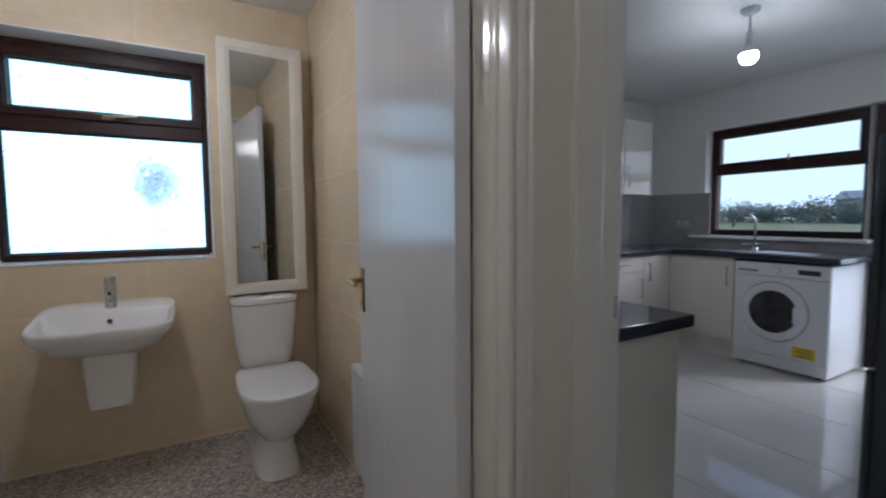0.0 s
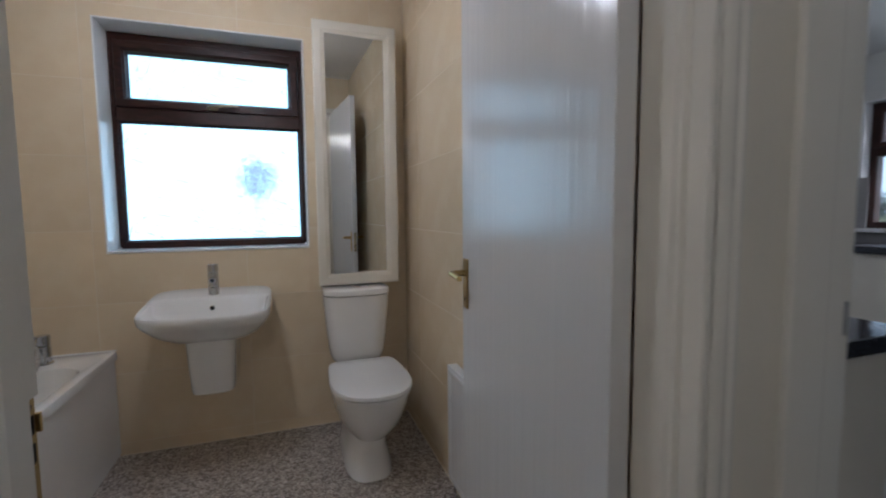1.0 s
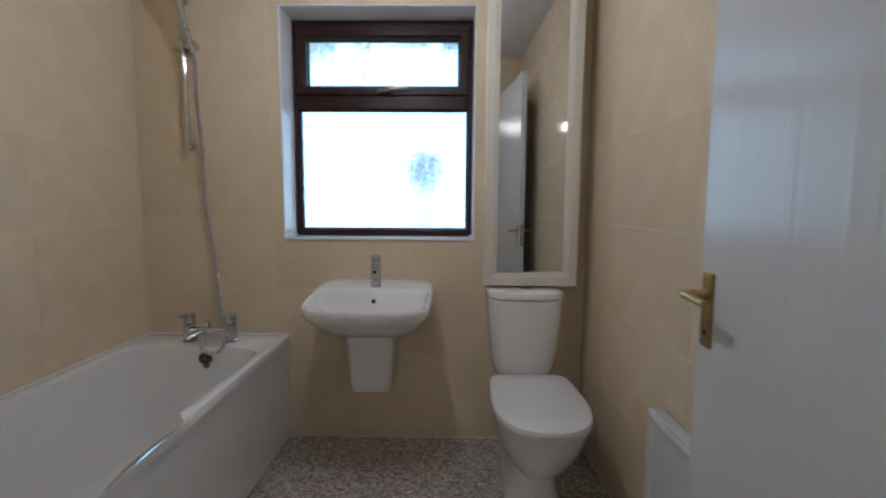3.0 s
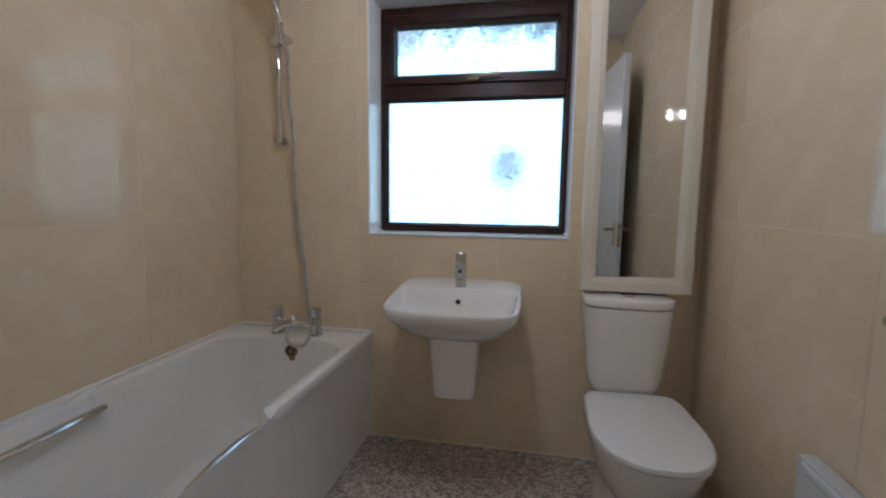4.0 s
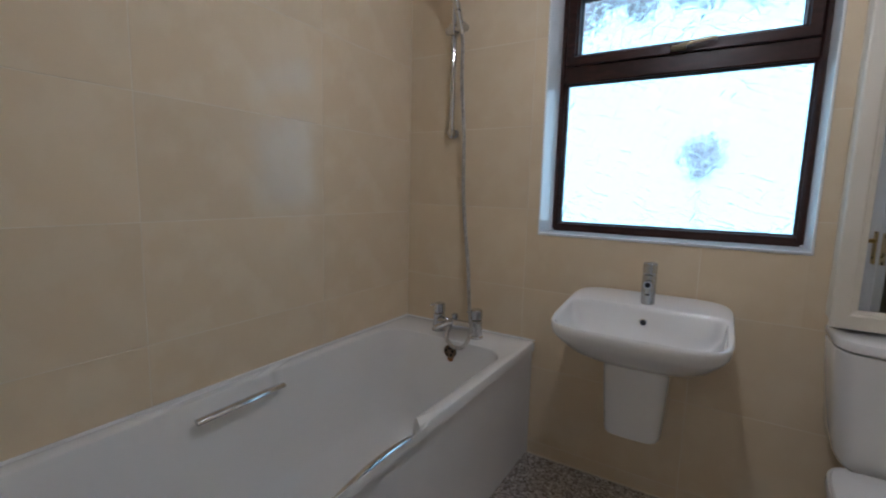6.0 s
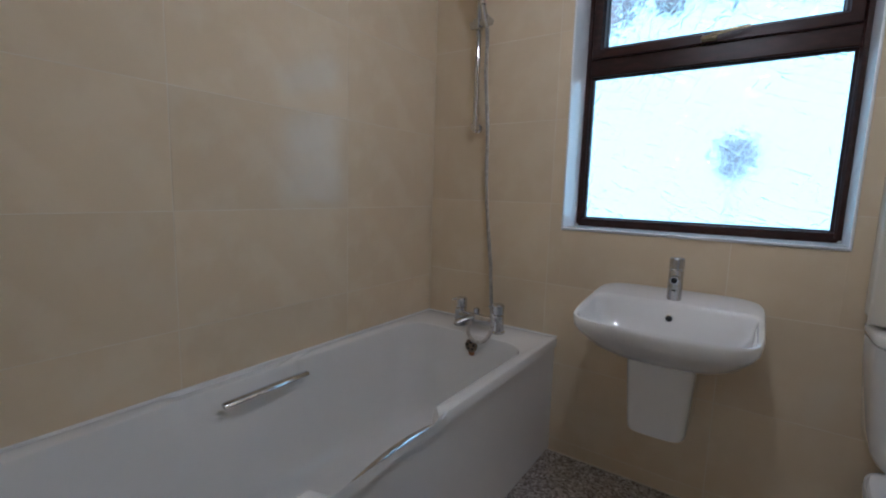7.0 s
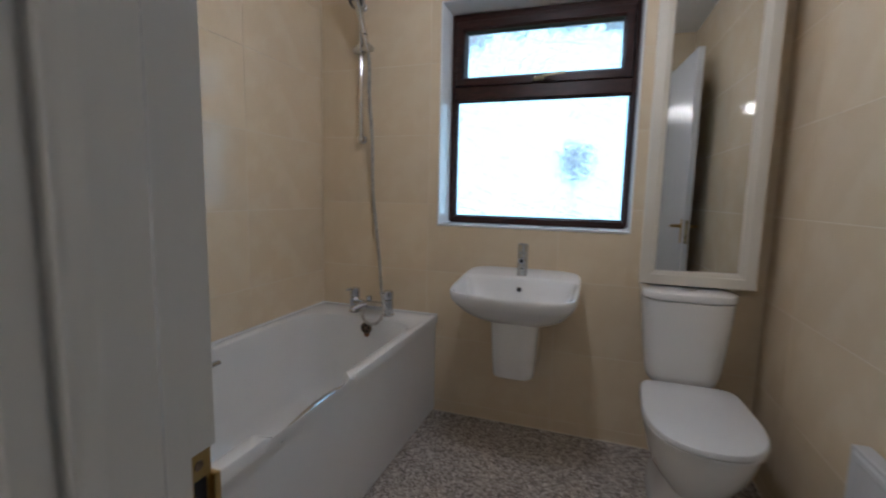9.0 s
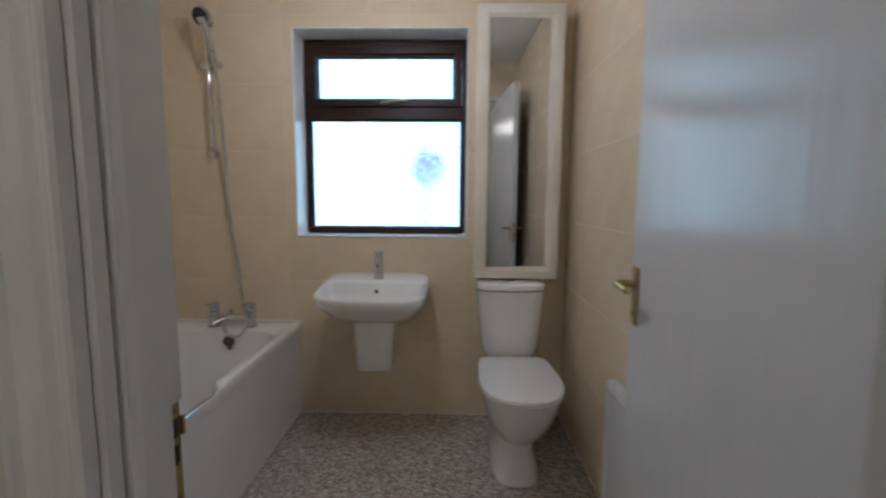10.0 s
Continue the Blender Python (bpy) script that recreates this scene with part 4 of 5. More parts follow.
jamb_k = box(0.785, 0.958, KD1, KD1 + 0.024, 0.0, HEAD + 0.02, 0.003)
jamb_k = box(0.800, 0.885, KD1 - 0.012, KD1 + 0.002, 0.0, HEAD, 0.004, bm=jamb_k)
jn = part("jamb", jamb_k, FRAME_GLOSS, kframe)
part("jamb", box(0.785, 0.958, KD0 - 0.024, KD0, 0.0, HEAD + 0.02, 0.003), FRAME_GLOSS, kframe)
part("head_lining", box(0.785, 0.958, KD0, KD1, HEAD, HEAD + 0.03, 0.003), FRAME_GLOSS, kframe)
part("strike_plate", box(0.940, 0.950, KD1 - 0.0015, KD1 + 0.001, 0.99, 1.045, 0.0005), DULL_CHROME, jn, "small dull strike plate")
part("architrave", box(0.783, 0.7995, KD0 - 0.085, KD0 - 0.006, 0.0, HEAD + 0.08, 0.005), FRAME_GLOSS, kframe, "moulded architrave")

hall_lamp = thing("pendant_lamp", "two lit warm bulbs on a short bar under the hall ceiling", "lamp", at=(-0.10, -0.62, CEIL))
part("ceiling_rose", lathe([(0.045, 0.0), (0.045, -0.012), (0.030, -0.028), (0.006, -0.032)], (0, 0, 0), "z", 20), FRAME_GLOSS, hall_lamp)
part("stem", tube([(0, 0, -0.02), (0, 0, -0.24)], 0.006, 8, smooth_path=1), FRAME_GLOSS, hall_lamp)
part("bar", tube([(-0.09, 0, -0.24), (0.09, 0, -0.24)], 0.008, 8, smooth_path=1), FRAME_GLOSS, hall_lamp)
for x in (-0.07, 0.07):
    part("holder", lathe([(0.012, -0.235), (0.020, -0.245), (0.020, -0.285), (0.014, -0.29)], (x, 0, 0), "z", 18), FRAME_GLOSS, hall_lamp)
    part("bulb", lathe([(0.012, -0.29), (0.018, -0.305), (0.022, -0.335), (0.022, -0.362), (0.015, -0.376), (0.004, -0.382)], (x, 0, 0), "z", 20), HALL_BULB, hall_lamp, "lit warm bulb", smooth=True)

# ---- kitchen shell ----
KW = (1.315, 2.57, 1.03, 2.078)    # window in the east wall
KDOOR = (0.25, 1.313, -0.05, 2.078)
wall("wall_kitchen_east", "pale painted kitchen wall with window and garden door", (K_SOUTH, K_NORTH, -0.05, 2.6), "x", K_EAST, K_EAST + 0.26, [KW, KDOOR], KITCHEN_PAINT)
wall("wall_kitchen_north", "pale painted kitchen wall behind the wall cupboards", (K_WEST, K_EAST + 0.26, -0.05, 2.6), "y", K_NORTH, K_NORTH + 0.2, [], KITCHEN_PAINT)
wall("wall_kitchen_west", "pale painted kitchen wall behind the worktop", (HALL_Y + 0.02, K_NORTH, -0.05, 2.6), "x", RIGHT + 0.105, K_WEST, [], KITCHEN_PAINT)
wall("wall_kitchen_south", "plain pale kitchen wall", (0.945, K_EAST + 0.26, -0.05, 2.6), "y", K_SOUTH - 0.1, K_SOUTH, [], KITCHEN_PAINT)
floor_k = solo("floor_kitchen", box(0.945, K_EAST, K_SOUTH, K_NORTH, -0.06, -0.003), FLOOR_GROUT, "pale polished porcelain tile floor of the kitchen", "floor", kind="structure")
solo("ceiling_kitchen", box(0.945, K_EAST + 0.2, K_SOUTH, K_NORTH + 0.1, 2.45, 2.55), WHITE_PAINT, "plain white kitchen ceiling", "ceiling", kind="structure")

window_2 = thing("window_2", "dark mahogany kitchen window with a view of fields", "window", kind="structure")
KX = K_EAST + 0.13
y0, y1, z0, z1 = KW
rv = box(K_EAST - 0.002, K_EAST + 0.25, y1 - 0.010, y1 + 0.003, z0, z1, 0.003)
rv = box(K_EAST - 0.006, K_EAST + 0.25, y0 - 0.012, y0 + 0.002, 0.0, z0 - 0.03, 0.003, bm=rv)
rv = box(K_EAST - 0.002, K_EAST + 0.25, y0, y1, z1 - 0.010, z1 + 0.003, 0.003, bm=rv)
part("window_reveal", rv, REVEAL_WHITE, window_2, "white reveal")
part("window_sill", box(K_EAST - 0.06, K_EAST + 0.25, y0 - 0.04, y1 + 0.12, z0 - 0.03, z0, 0.006), REVEAL_WHITE, window_2, "white sill board")
part("outer_frame", frame_loft(y0 + 0.001, y1 - 0.006, z0 + 0.002, z1 - 0.004, [(0, KX + 0.06), (0, KX - 0.03), (0.046, KX - 0.03), (0.054, KX - 0.02), (0.054, KX + 0.06)], plane="x"), MAHOGANY, window_2)
part("transom", box(KX - 0.03, KX + 0.06, y0 + 0.05, y1 - 0.05, 1.63, 1.72, 0.004), MAHOGANY, window_2)
sash2 = part("opening_sash", frame_loft(y0 + 0.05, y1 - 0.05, 1.70, z1 - 0.05, [(0, KX + 0.03), (0, KX - 0.045), (0.03, KX - 0.045), (0.042, KX - 0.03), (0.042, KX + 0.03)], plane="x"), MAHOGANY, window_2)
part("window_handle", box(KX - 0.062, KX - 0.045, 1.872, 1.888, 1.715, 1.77, 0.004), PALE_BRASS, sash2)
for za, zb in ((z0 + 0.05, 1.635), (1.735, z1 - 0.085)):
    p = part("pane", box(KX, KX + 0.006, y0 + 0.05, y1 - 0.05, za, zb), CLEAR, window_2, "clear glass")
    p.visible_shadow = False

door_2 = thing("door_2", "dark mahogany framed glazed garden door", "door", kind="structure")
y0, y1, z0, z1 = KDOOR
part("door_frame", frame_loft(y0 + 0.004, y1 - 0.004, 0.0, z1 - 0.004, [(0, KX + 0.06), (0, KX - 0.03), (0.05, KX - 0.03), (0.05, KX + 0.06)], plane="x"), MAHOGANY, door_2)
part("door_leaf", frame_loft(y0 + 0.055, y1 - 0.055, 0.03, z1 - 0.055, [(0, KX + 0.03), (0, KX - 0.04), (0.09, KX - 0.04), (0.10, KX - 0.03), (0.10, KX + 0.03)], plane="x"), MAHOGANY, door_2)
p = part("pane", box(KX, KX + 0.006, y0 + 0.14, y1 - 0.14, 0.12, z1 - 0.14), CLEAR, door_2, "clear glass")
p.visible_shadow = False


def bow_handle(parent, a, b, out):
    """A square chrome bow handle between a and b."""
    a, b, out = Vector(a), Vector(b), Vector(out)
    return part("handle", tube([a, a + out, b + out, b], 0.006, 8, smooth_path=1), STEEL, parent, "brushed steel bow handle")


def base_unit(name_label, x0, x1, y0, y1, face, door_cuts, drawer=False, handle_side=1):
    """A base unit: carcass, plinth, doors with handles. face: the axis that it opens to, '-x' or '-y'."""
    u = thing("base_unit", name_label, "cabinet", group="kitchen base units")
    if face == "-x":
        part("carcass", box(x0 + 0.02, x1, y0, y1, 0.15, 0.868), UNIT_IVORY, u)
        part("plinth", box(x0 + 0.06, x0 + 0.075, y0, y1, 0.0, 0.15), UNIT_IVORY, u)
        for a, b in zip(door_cuts, door_cuts[1:]):
            d = part("door", box(x0, x0 + 0.019, a + 0.0015, b - 0.0015, 0.155, 0.862, 0.002), UNIT_IVORY, u)
            hy = a + 0.045 if handle_side < 0 else b - 0.045
            bow_handle(d, (x0, hy, 0.63), (x0, hy, 0.79), (-0.028, 0, 0))
    else:
        part("carcass", box(x0, x1, y0 + 0.02, y1, 0.15, 0.868), UNIT_IVORY, u)
        part("plinth", box(x0, x1, y0 + 0.06, y0 + 0.075, 0.0, 0.15), UNIT_IVORY, u)
        for a, b in zip(door_cuts, door_cuts[1:]):
            top = 0.862
            if drawer:
                dr = part("drawer_front", box(a + 0.0015, b - 0.0015, y0, y0 + 0.019, 0.722, 0.862, 0.002), UNIT_IVORY, u)
                bow_handle(dr, ((a + b) / 2 - 0.07, y0, 0.795), ((a + b) / 2 + 0.07, y0, 0.795), (0, -0.028, 0))
                top = 0.719
            d = part("door", box(a + 0.0015, b - 0.0015, y0, y0 + 0.019, 0.155, top, 0.002), UNIT_IVORY, u)
            hx = b - 0.05 if handle_side > 0 else a + 0.05
            bow_handle(d, (hx, y0, top - 0.23), (hx, y0, top - 0.07), (0, -0.028, 0))
    return u


base_unit("gloss ivory corner base unit under the sink worktop", 4.09, 4.66, 1.955, 2.53, "-x", [1.955, 2.529], handle_side=-1)
base_unit("gloss ivory base unit with one tall door", 3.70, 4.085, 2.53, 3.15, "-y", [3.70, 4.088], handle_side=-1)
base_unit("gloss ivory base unit with drawer above a door", 3.10, 3.697, 2.53, 3.15, "-y", [3.10, 3.697], drawer=True, handle_side=1)
base_unit("gloss ivory base unit with drawer above a door", 2.50, 3.097, 2.53, 3.15, "-y", [2.50, 3.097], drawer=True, handle_side=1)

wt = box(4.06, 4.678, 1.24, 2.50, 0.870, 0.910, 0.005)
wt = box(1.60, 4.678, 2.50, 3.158, 0.870, 0.910, 0.005, bm=wt)
solo("worktop", wt, WORKTOP, "black speckled granite-look worktop along the kitchen walls", "worktop")
pen = thing("base_unit", "gloss ivory base unit run with plain end panel", "cabinet", group="kitchen base units")
part("carcass", box(0.955, 1.425, 0.79, 2.49, 0.15, 0.868), UNIT_IVORY, pen)
part("end_panel", box(0.955, 1.455, 0.770, 0.789, 0.0, 0.868, 0.002), UNIT_IVORY, pen, "plain ivory end panel")
for a, b in ((0.80, 1.395), (1.40, 1.995)):
    d = part("door", box(1.426, 1.445, a, b, 0.155, 0.862, 0.002), UNIT_IVORY, pen)
    bow_handle(d, (1.445, b - 0.05, 0.63), (1.445, b - 0.05, 0.79), (0.028, 0, 0))
solo("worktop", box(0.952, 1.50, 0.745, 2.49, 0.870, 0.910, 0.005), WORKTOP, "black speckled granite-look worktop on the short run", "worktop")

sink = thing("sink", "steel inset sink with drainer under the window", "sink", at=(4.36, 1.95, 0.91))
sx0, sx1, sy0, sy1 = 4.14, 4.58, 1.45, 2.42
part("drainer", box(sx0 - 4.36, sx1 - 4.36, sy0 - 1.95, 0.03, 0.0, 0.006, 0.002), STEEL, sink)
bowl_r = [rrect(-0.20, 0.20, 0.04, 0.46, 0.04, 0.0), rrect(-0.22, 0.22, 0.03, 0.47, 0.04, 0.006), rrect(-0.18, 0.18, 0.07, 0.43, 0.05, 0.006), rrect(-0.17, 0.17, 0.08, 0.42, 0.05, -0.012 + 0.016)]
part("bowl", loft(bowl_r), STEEL, sink)
for k in range(6):
    part("drainer_rib", box(-0.15, 0.12, -0.42 + k * 0.06, -0.405 + k * 0.06, 0.005, 0.010, 0.002, 1), STEEL, sink)
ktap = thing("kitchen_tap", "chrome swan-neck kitchen mixer tap on the sink", "tap", at=(4.50, 2.0, 0.915))
part("base", lathe([(0.030, 0.0), (0.030, 0.008), (0.020, 0.020), (0.018, 0.05), (0.014, 0.055)], (0, 0, 0), "z", 18), CHROME, ktap)
arc = [(0, 0, 0.05), (0, 0, 0.22)] + [(-0.02 * math.sin(0) - 0.03 * (1 - math.cos(radians(a))), 0.075 * (1 - math.cos(radians(a))), 0.24 + 0.085 * math.sin(radians(a))) for a in (20, 50, 80, 110, 140, 165)] + [(-0.06, 0.155, 0.20)]
part("swan_neck", tube(arc, 0.011, 12, smooth_path=3), CHROME, ktap, smooth=True)
part("lever", tube([(0, 0.0, 0.04), (0, 0.05, 0.05), (0, 0.10, 0.048)], 0.007, 8), CHROME, ktap)
part("lever", tube([(0, 0.0, 0.04), (0, -0.05, 0.05), (0, -0.10, 0.048)], 0.007, 8), CHROME, ktap)

# ---- washing machine ----
wm = thing("washing_machine", "white front-loading washing machine with yellow energy sticker", "washing machine", at=(4.08, 1.62, 0))
W2 = 0.325
part("body", box(0.012, 0.58, -W2, W2, 0.02, 0.850, 0.008, 2), APPLIANCE, wm)
part("front", box(0.0, 0.014, -W2 + 0.002, W2 - 0.002, 0.115, 0.740, 0.006), APPLIANCE, wm)
part("control_panel", box(-0.002, 0.014, -W2 + 0.002, W2 - 0.002, 0.745, 0.848, 0.006), APPLIANCE, wm)
part("kick_panel", box(0.004, 0.014, -W2 + 0.002, W2 - 0.002, 0.022, 0.110, 0.004), APPLIANCE, wm)
part("display", box(-0.004, 0.0, -0.265, -0.125, 0.775, 0.812, 0.001), DARK_RUBBER, wm, "black display window")
part("detergent_drawer", box(-0.004, 0.0, 0.15, 0.29, 0.772, 0.790, 0.001), STEEL, wm)
part("selector_dial", lathe([(0.030, 0.0), (0.030, -0.012), (0.024, -0.016), (0.004, -0.016)], (-0.001, 0.02, 0.795), "x", 24), APPLIANCE, wm)
wd = part("door", lathe([(0.232, 0.004), (0.232, -0.010), (0.224, -0.022), (0.186, -0.032), (0.172, -0.030), (0.163, -0.016)], (0.0, 0.03, 0.468), "x", 48), APPLIANCE, wm, "white round door ring", smooth=True)
part("door_seam", lathe([(0.237, 0.003), (0.237, -0.0015), (0.233, -0.0015), (0.233, 0.003)], (0.0, 0.03, 0.468), "x", 48), STEEL, wm, "grey seam round the door")
part("door_glass", lathe([(0.170, -0.012), (0.167, -0.020), (0.126, -0.030), (0.06, -0.036), (0.004, -0.037)], (0.0, 0.03, 0.468), "x", 40), DARK_GLASS, wd, "dark round door glass", smooth=True)
part("door_pull", box(-0.037, -0.018, -0.162, -0.112, 0.40, 0.53, 0.008), APPLIANCE, wd)
part("energy_sticker", box(-0.0015, 0.0, -0.255, -0.105, 0.140, 0.225), YELLOW, wm, "yellow energy sticker")
for k in range(4):
    part("print_bar", box(-0.0025, -0.0015, -0.235, -0.13 - 0.02 * (k % 2), 0.152 + 0.018 * k, 0.158 + 0.018 * k), DARK_RUBBER, wm)
for y in (-0.26, 0.26):
    for x in (0.06, 0.52):
        part("foot", lathe([(0.02, 0.0), (0.02, 0.02)], (x, y, 0), "z", 12), DARK_RUBBER, wm)

# ---- kitchen wall units, splashback, fridge, lamp ----
for x0, x1, hx in ((3.25, 3.808, 3.771), (3.811, 4.217, 3.853)):
    wu = thing("wall_unit", "gloss ivory kitchen wall cupboard with steel handle", "cabinet", group="kitchen wall units")
    part("carcass", box(x0, x1, 2.872, 3.158, 1.44, 2.16), UNIT_IVORY, wu)
    d = part("door", box(x0 + 0.002, x1 - 0.002, 2.85, 2.870, 1.44, 2.16, 0.002), UNIT_IVORY, wu)
    bow_handle(d, (hx, 2.85, 1.513), (hx, 2.85, 1.708), (0, -0.028, 0))
socket = thing("wall_socket", "white double socket on the grey splashback", "socket", at=(K_EAST - 0.009, 2.79, 1.135))
part("plate", box(-0.010, 0.001, -0.073, 0.073, -0.043, 0.043, 0.004), STEEL, socket)
for y in (-0.035, 0.035):
    part("switch", box(-0.014, -0.009, y - 0.008, y + 0.008, 0.012, 0.030, 0.001), APPLIANCE, socket)
fridge = thing("fridge_freezer", "dark grey freestanding fridge freezer", "fridge", at=(2.42, 0.60, 0))
part("body", box(0.0, 0.60, -0.60, -0.03, 0.03, 1.53, 0.008), FRIDGE_GREY, fridge)
part("upper_door", box(0.0, 0.60, -0.028, 0.0, 0.62, 1.53, 0.008), FRIDGE_GREY, fridge)
part("lower_door", box(0.0, 0.60, -0.028, 0.0, 0.05, 0.61, 0.008), FRIDGE_GREY, fridge)
for x in (0.06, 0.54):
    for y in (-0.54, -0.08):
        part("foot", lathe([(0.02, 0.0), (0.02, 0.032)], (x, y, 0), "z", 12), DARK_RUBBER, fridge)
pendant("lit bulb hanging on a short white cord in the kitchen", (3.06, 1.395, 2.45), BULB)

# ---- outside ----
solo("ground", box(-400, 600, -400, 600, -0.6, -0.35), GRASS, "rough winter grass field", "ground", kind="structure")
solo("pavement", box(-3, 4.9, 2.98, 4.6, -0.35, -0.10), PATH_GREY, "pale concrete path along the house", "pavement", kind="structure")
solo("yard", box(40, 52, -30, 40, -0.35, -0.32), PATH_GREY, "pale wet strip across the field", "road", kind="structure")
solo("far_sky_backdrop", box(190, 190.5, -150, 250, -0.34, 90), FAR_SKY, "pale overcast sky beyond the fields", "sky", kind="structure")
solo("backdrop", box(-22, 22, 14.6, 14.7, -0.34, 17), OVERCAST, "bright overcast sky beyond the bathroom window", "sky", kind="structure")


def clumps(cells, seed, size, leaves, spread):
    """Leafy clumps as many small crossed leaves with an uneven outline."""
    rng = random.Random(seed)
    verts, faces = [], []
    for cx, cy, cz, r in cells:
        for _ in range(leaves):
            d = Vector((rng.gauss(0, 1), rng.gauss(0, 1), rng.gauss(0, 0.8)))
            d = d.normalized() * r * rng.random() ** 0.4
            c = Vector((cx, cy, cz)) + d
            a = Vector((rng.gauss(0, 1), rng.gauss(0, 1), rng.gauss(0, 1))).normalized() * size * rng.uniform(0.6, 1.3)
            b = a.orthogonal().normalized() * size * 0.6
            k = len(verts)
            verts += [c - a, c + b, c + a, c - b]
            faces.append((k, k + 1, k + 2, k + 3))
    me = bpy.data.meshes.new("leaves")
    me.from_pydata([tuple(v) for v in verts], [], faces)
    return me


rng = random.Random(5)
cells = []
for k in range(150):
    y = rng.uniform(-10, 95)
    x = rng.uniform(98, 118)
    h = 2.0 + 1.3 * noise.noise(Vector((y * 0.09, 0, 0))) + rng.uniform(-0.6, 1.4)
    cells.append((x, y, 0.4 + h * 0.5, max(1.2, h)))
me = clumps(cells, 7, 0.30, 240, 1.0)
me.materials.append(HAZED_HEDGE_LEAF)
tagged(new("far_hedge", me), "dark bare hedgerow and trees across the field", "hedge", kind="stuff")
for k, (hx, hy, w) in enumerate(((121, 36, 9), (124, 29, 6))):
    house = thing("house", "white rendered bungalow with grey slate roof beyond the hedge", "house", group="far houses", at=(hx, hy, -0.35))
    part("wall", box(-3, 3, -w / 2, w / 2, 0, 5.0), RENDER_WHITE, house)
    roof = bmesh.new()
    pv = [roof.verts.new(p) for p in ((-3.4, -w / 2 - .4, 4.9), (3.4, -w / 2 - .4, 4.9), (3.4, w / 2 + .4, 4.9), (-3.4, w / 2 + .4, 4.9), (0, -w / 2 - .4, 6.6), (0, w / 2 + .4, 6.6))]
    for f in ((0, 1, 4), (2, 3, 5), (0, 4, 5, 3), (1, 2, 5, 4), (0, 3, 2, 1)):
        roof.faces.new([pv[i] for i in f])
    part("roof", roof, SLATE, house)
    for wy in (-w / 4, w / 4):
        part("window", box(-3.05, -2.98, wy - 0.8, wy + 0.8, 3.2, 4.3), SLATE, house)

# stands for the soft blob in the lower pane, with haze in its colours
tree = thing("tree", "small tree with haze-paled leaves outside the obscure bathroom window", "tree", at=(-0.53, 12.6, -0.35))
part("trunk", tube([(0, 0, 0), (0.02, 0, 0.6), (-0.02, 0.02, 1.4), (0.02, 0, 2.7)], [0.035, 0.028, 0.020, 0.010], 10), HAZE_PALED_BARK, tree)
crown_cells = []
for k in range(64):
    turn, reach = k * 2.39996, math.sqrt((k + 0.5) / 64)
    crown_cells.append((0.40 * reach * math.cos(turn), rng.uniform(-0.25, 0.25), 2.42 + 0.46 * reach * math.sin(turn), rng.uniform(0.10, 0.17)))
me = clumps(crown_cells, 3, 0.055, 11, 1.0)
me.materials.append(HAZE_PALED_LEAF)
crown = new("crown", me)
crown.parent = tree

# overhead branches for the upper pane, their colour paled as if by haze
oak = thing("tree", "large tree with haze-paled leaves leaning over towards the house", "tree", at=(5.5, 10.5, -0.35))
part("trunk", tube([(0, 0, 0), (-0.1, 0, 1.6), (-0.5, -0.2, 3.2), (-1.6, -0.6, 4.4)], [0.34, 0.26, 0.22, 0.14], 12), HAZE_PALED_BARK, oak)
for k in range(6):
    x1 = -3.0 - 1.1 * k
    part("limb", tube([(-1.2, -0.5, 3.9), (x1 * 0.6, -0.9, 5.1 + 0.1 * (k % 2)), (x1, -1.2 - 0.1 * k, 4.95 + 0.2 * (k % 3))], [0.12, 0.07, 0.02], 8), HAZE_PALED_BARK, oak)
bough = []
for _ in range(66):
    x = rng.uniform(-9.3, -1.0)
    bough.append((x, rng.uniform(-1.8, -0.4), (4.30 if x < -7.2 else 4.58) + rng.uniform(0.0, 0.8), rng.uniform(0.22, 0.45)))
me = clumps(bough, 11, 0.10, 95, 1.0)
me.materials.append(HAZE_PALED_LEAF)
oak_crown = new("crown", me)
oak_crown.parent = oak

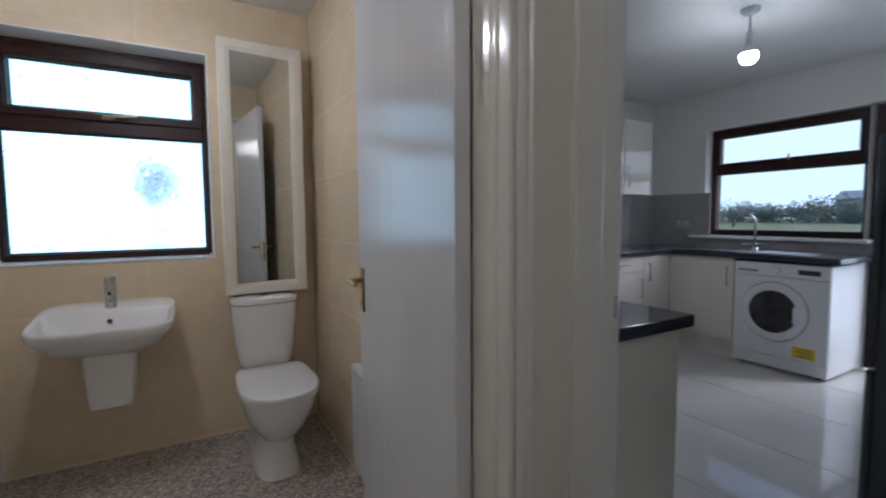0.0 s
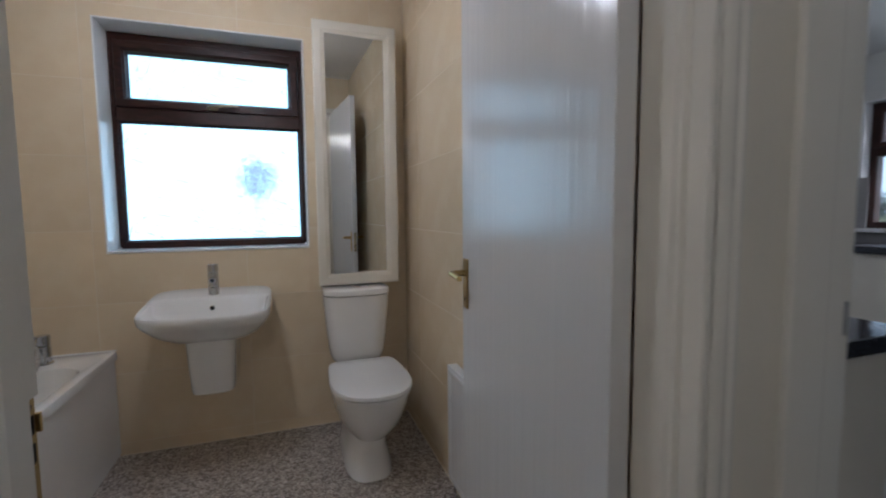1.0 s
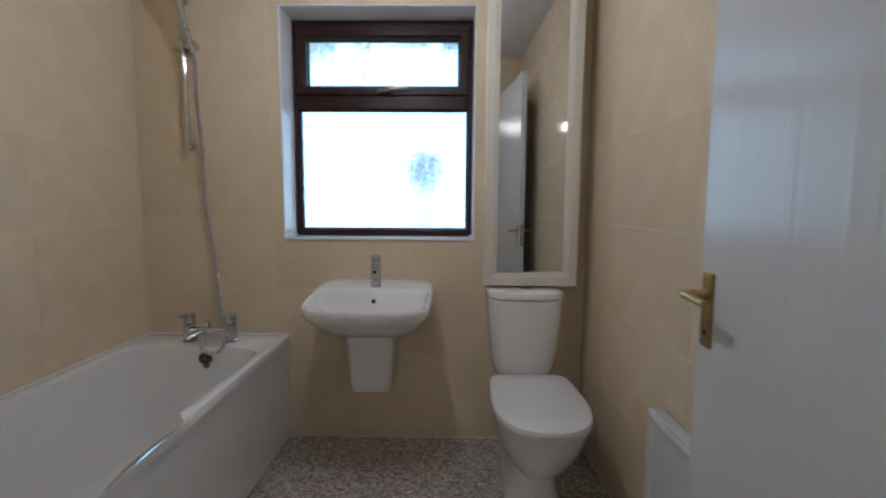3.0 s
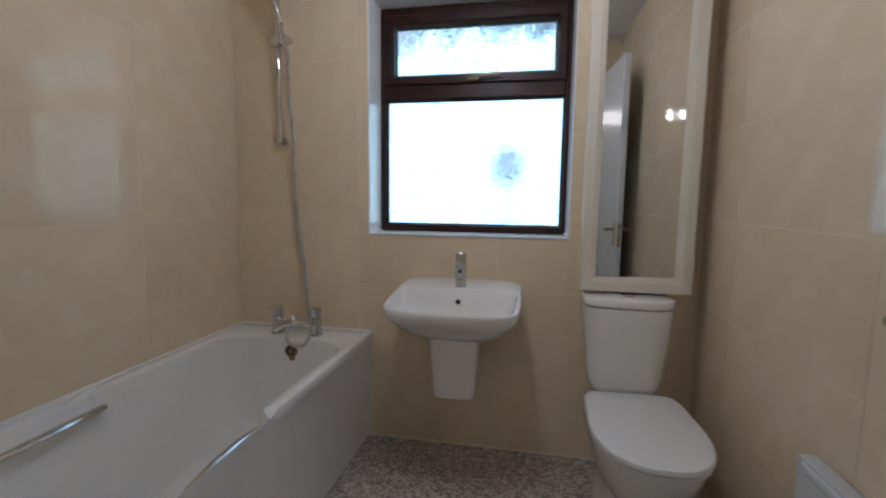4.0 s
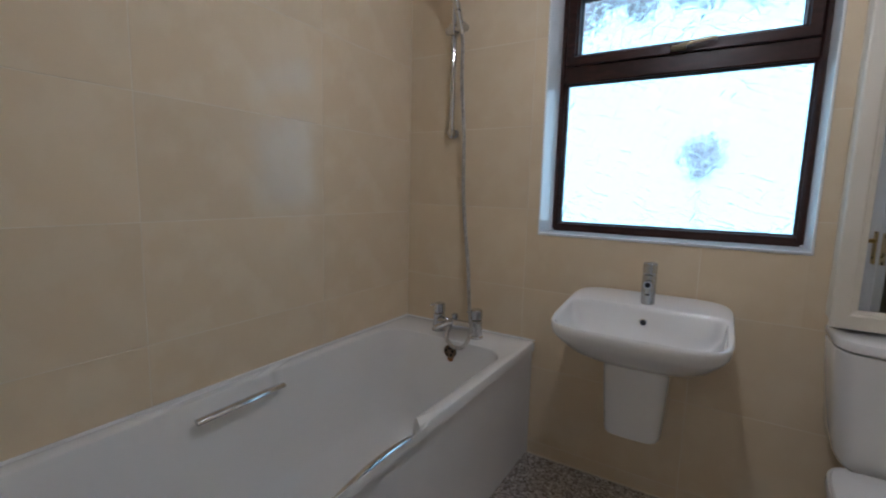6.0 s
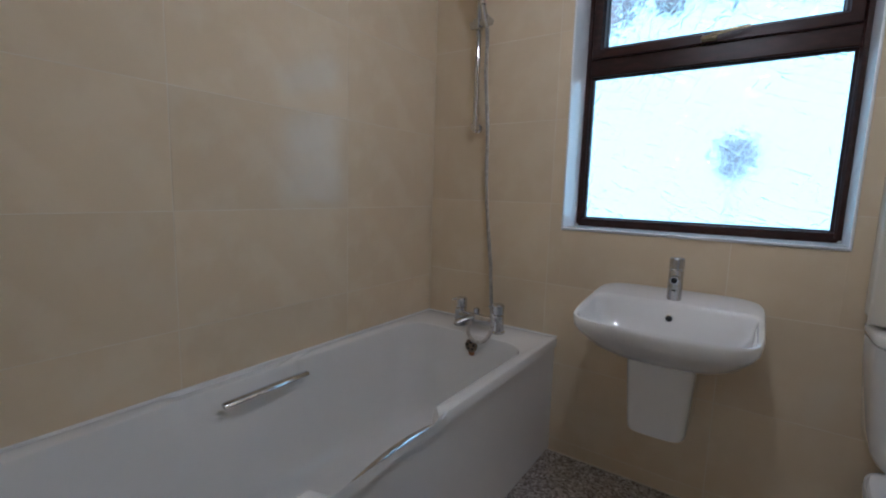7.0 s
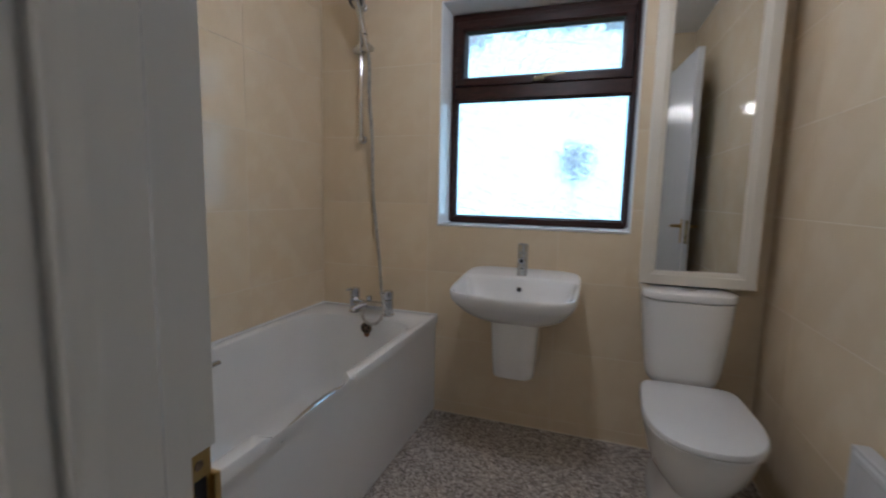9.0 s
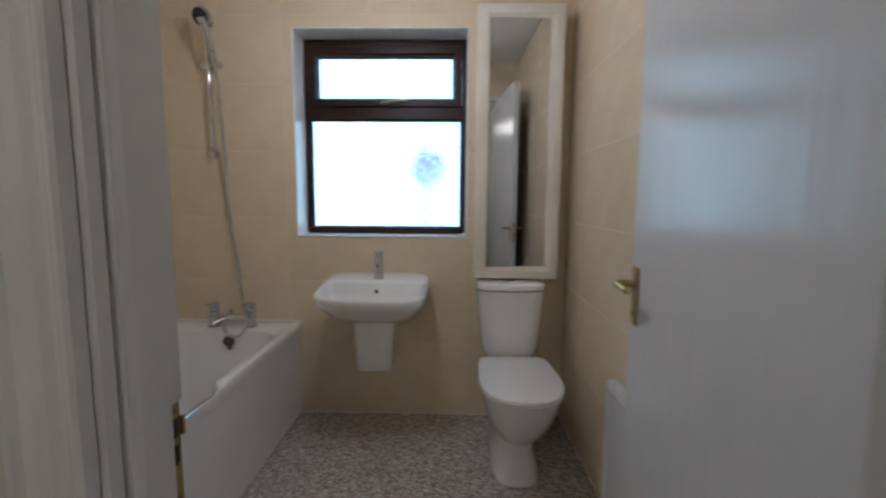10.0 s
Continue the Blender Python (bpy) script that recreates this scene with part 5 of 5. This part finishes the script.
# ---- tiles, last ----
zc = [0.0, 0.062, 0.414, 0.766, 1.118, 1.470, 1.822, 2.174, CEIL]
tile_grid("tile", "y", cuts(LEFT, RIGHT, -0.76, 0.67), zc, BACK + TH, -TH, CREAM_TILE, wall_back, [WIN])
zl = [0.0, 0.020, 0.372, 0.724, 1.078, 1.430, 1.782, 2.134, CEIL]
tile_grid("tile", "x", cuts(FRONT, BACK, 1.445, 0.67), zl, LEFT - TH, TH, CREAM_TILE, wall_left)
zr = [0.0, 0.055, 0.405, 0.757, 1.107, 1.445, 1.795, 2.145, CEIL]
tile_grid("tile", "x", cuts(FRONT, BACK, 2.40, 0.67), zr, RIGHT + TH, -TH, CREAM_TILE, wall_right)
tile_grid("tile", "y", cuts(LEFT, RIGHT, -0.76, 0.67), zr, FRONT - TH, TH, CREAM_TILE, wall_door, [(JAMB_L - 0.03, JAMB_R + 0.03, -1, HEAD + 0.03)])
tile_grid("tile", "z", cuts(K_WEST, K_EAST, 2.07, 0.653), cuts(K_SOUTH, K_NORTH, 0.62, 1.306), -0.003, 0.003, FLOOR_TILE, floor_k, gap=0.004)
sb = box(K_EAST - 0.004, K_EAST - 0.001, 2.50, K_NORTH - 0.004, 0.91, 1.455)
sb = box(K_EAST - 0.004, K_EAST - 0.001, 1.24, 2.50, 0.91, 0.997, bm=sb)
splash = solo("splashback", sb, FLOOR_GROUT, "grey tiled splashback behind the worktop", "splashback", kind="structure")
tile_grid("tile", "x", cuts(2.50, K_NORTH - 0.006, 2.80, 0.30), [0.912, 1.18, 1.455], K_EAST - 0.004, -0.005, SPLASH_TILE, splash)
tile_grid("tile", "x", cuts(1.24, 2.50, 1.60, 0.30), [0.912, 0.995], K_EAST - 0.004, -0.005, SPLASH_TILE, splash)
splash2 = solo("splashback", box(1.60, K_EAST - 0.010, K_NORTH - 0.004, K_NORTH - 0.001, 0.91, 1.455), FLOOR_GROUT, "grey tiled splashback behind the worktop", "splashback", kind="structure")
tile_grid("tile", "y", cuts(1.60, K_EAST - 0.012, 1.90, 0.30), [0.912, 1.18, 1.455], K_NORTH - 0.004, -0.005, SPLASH_TILE, splash2)
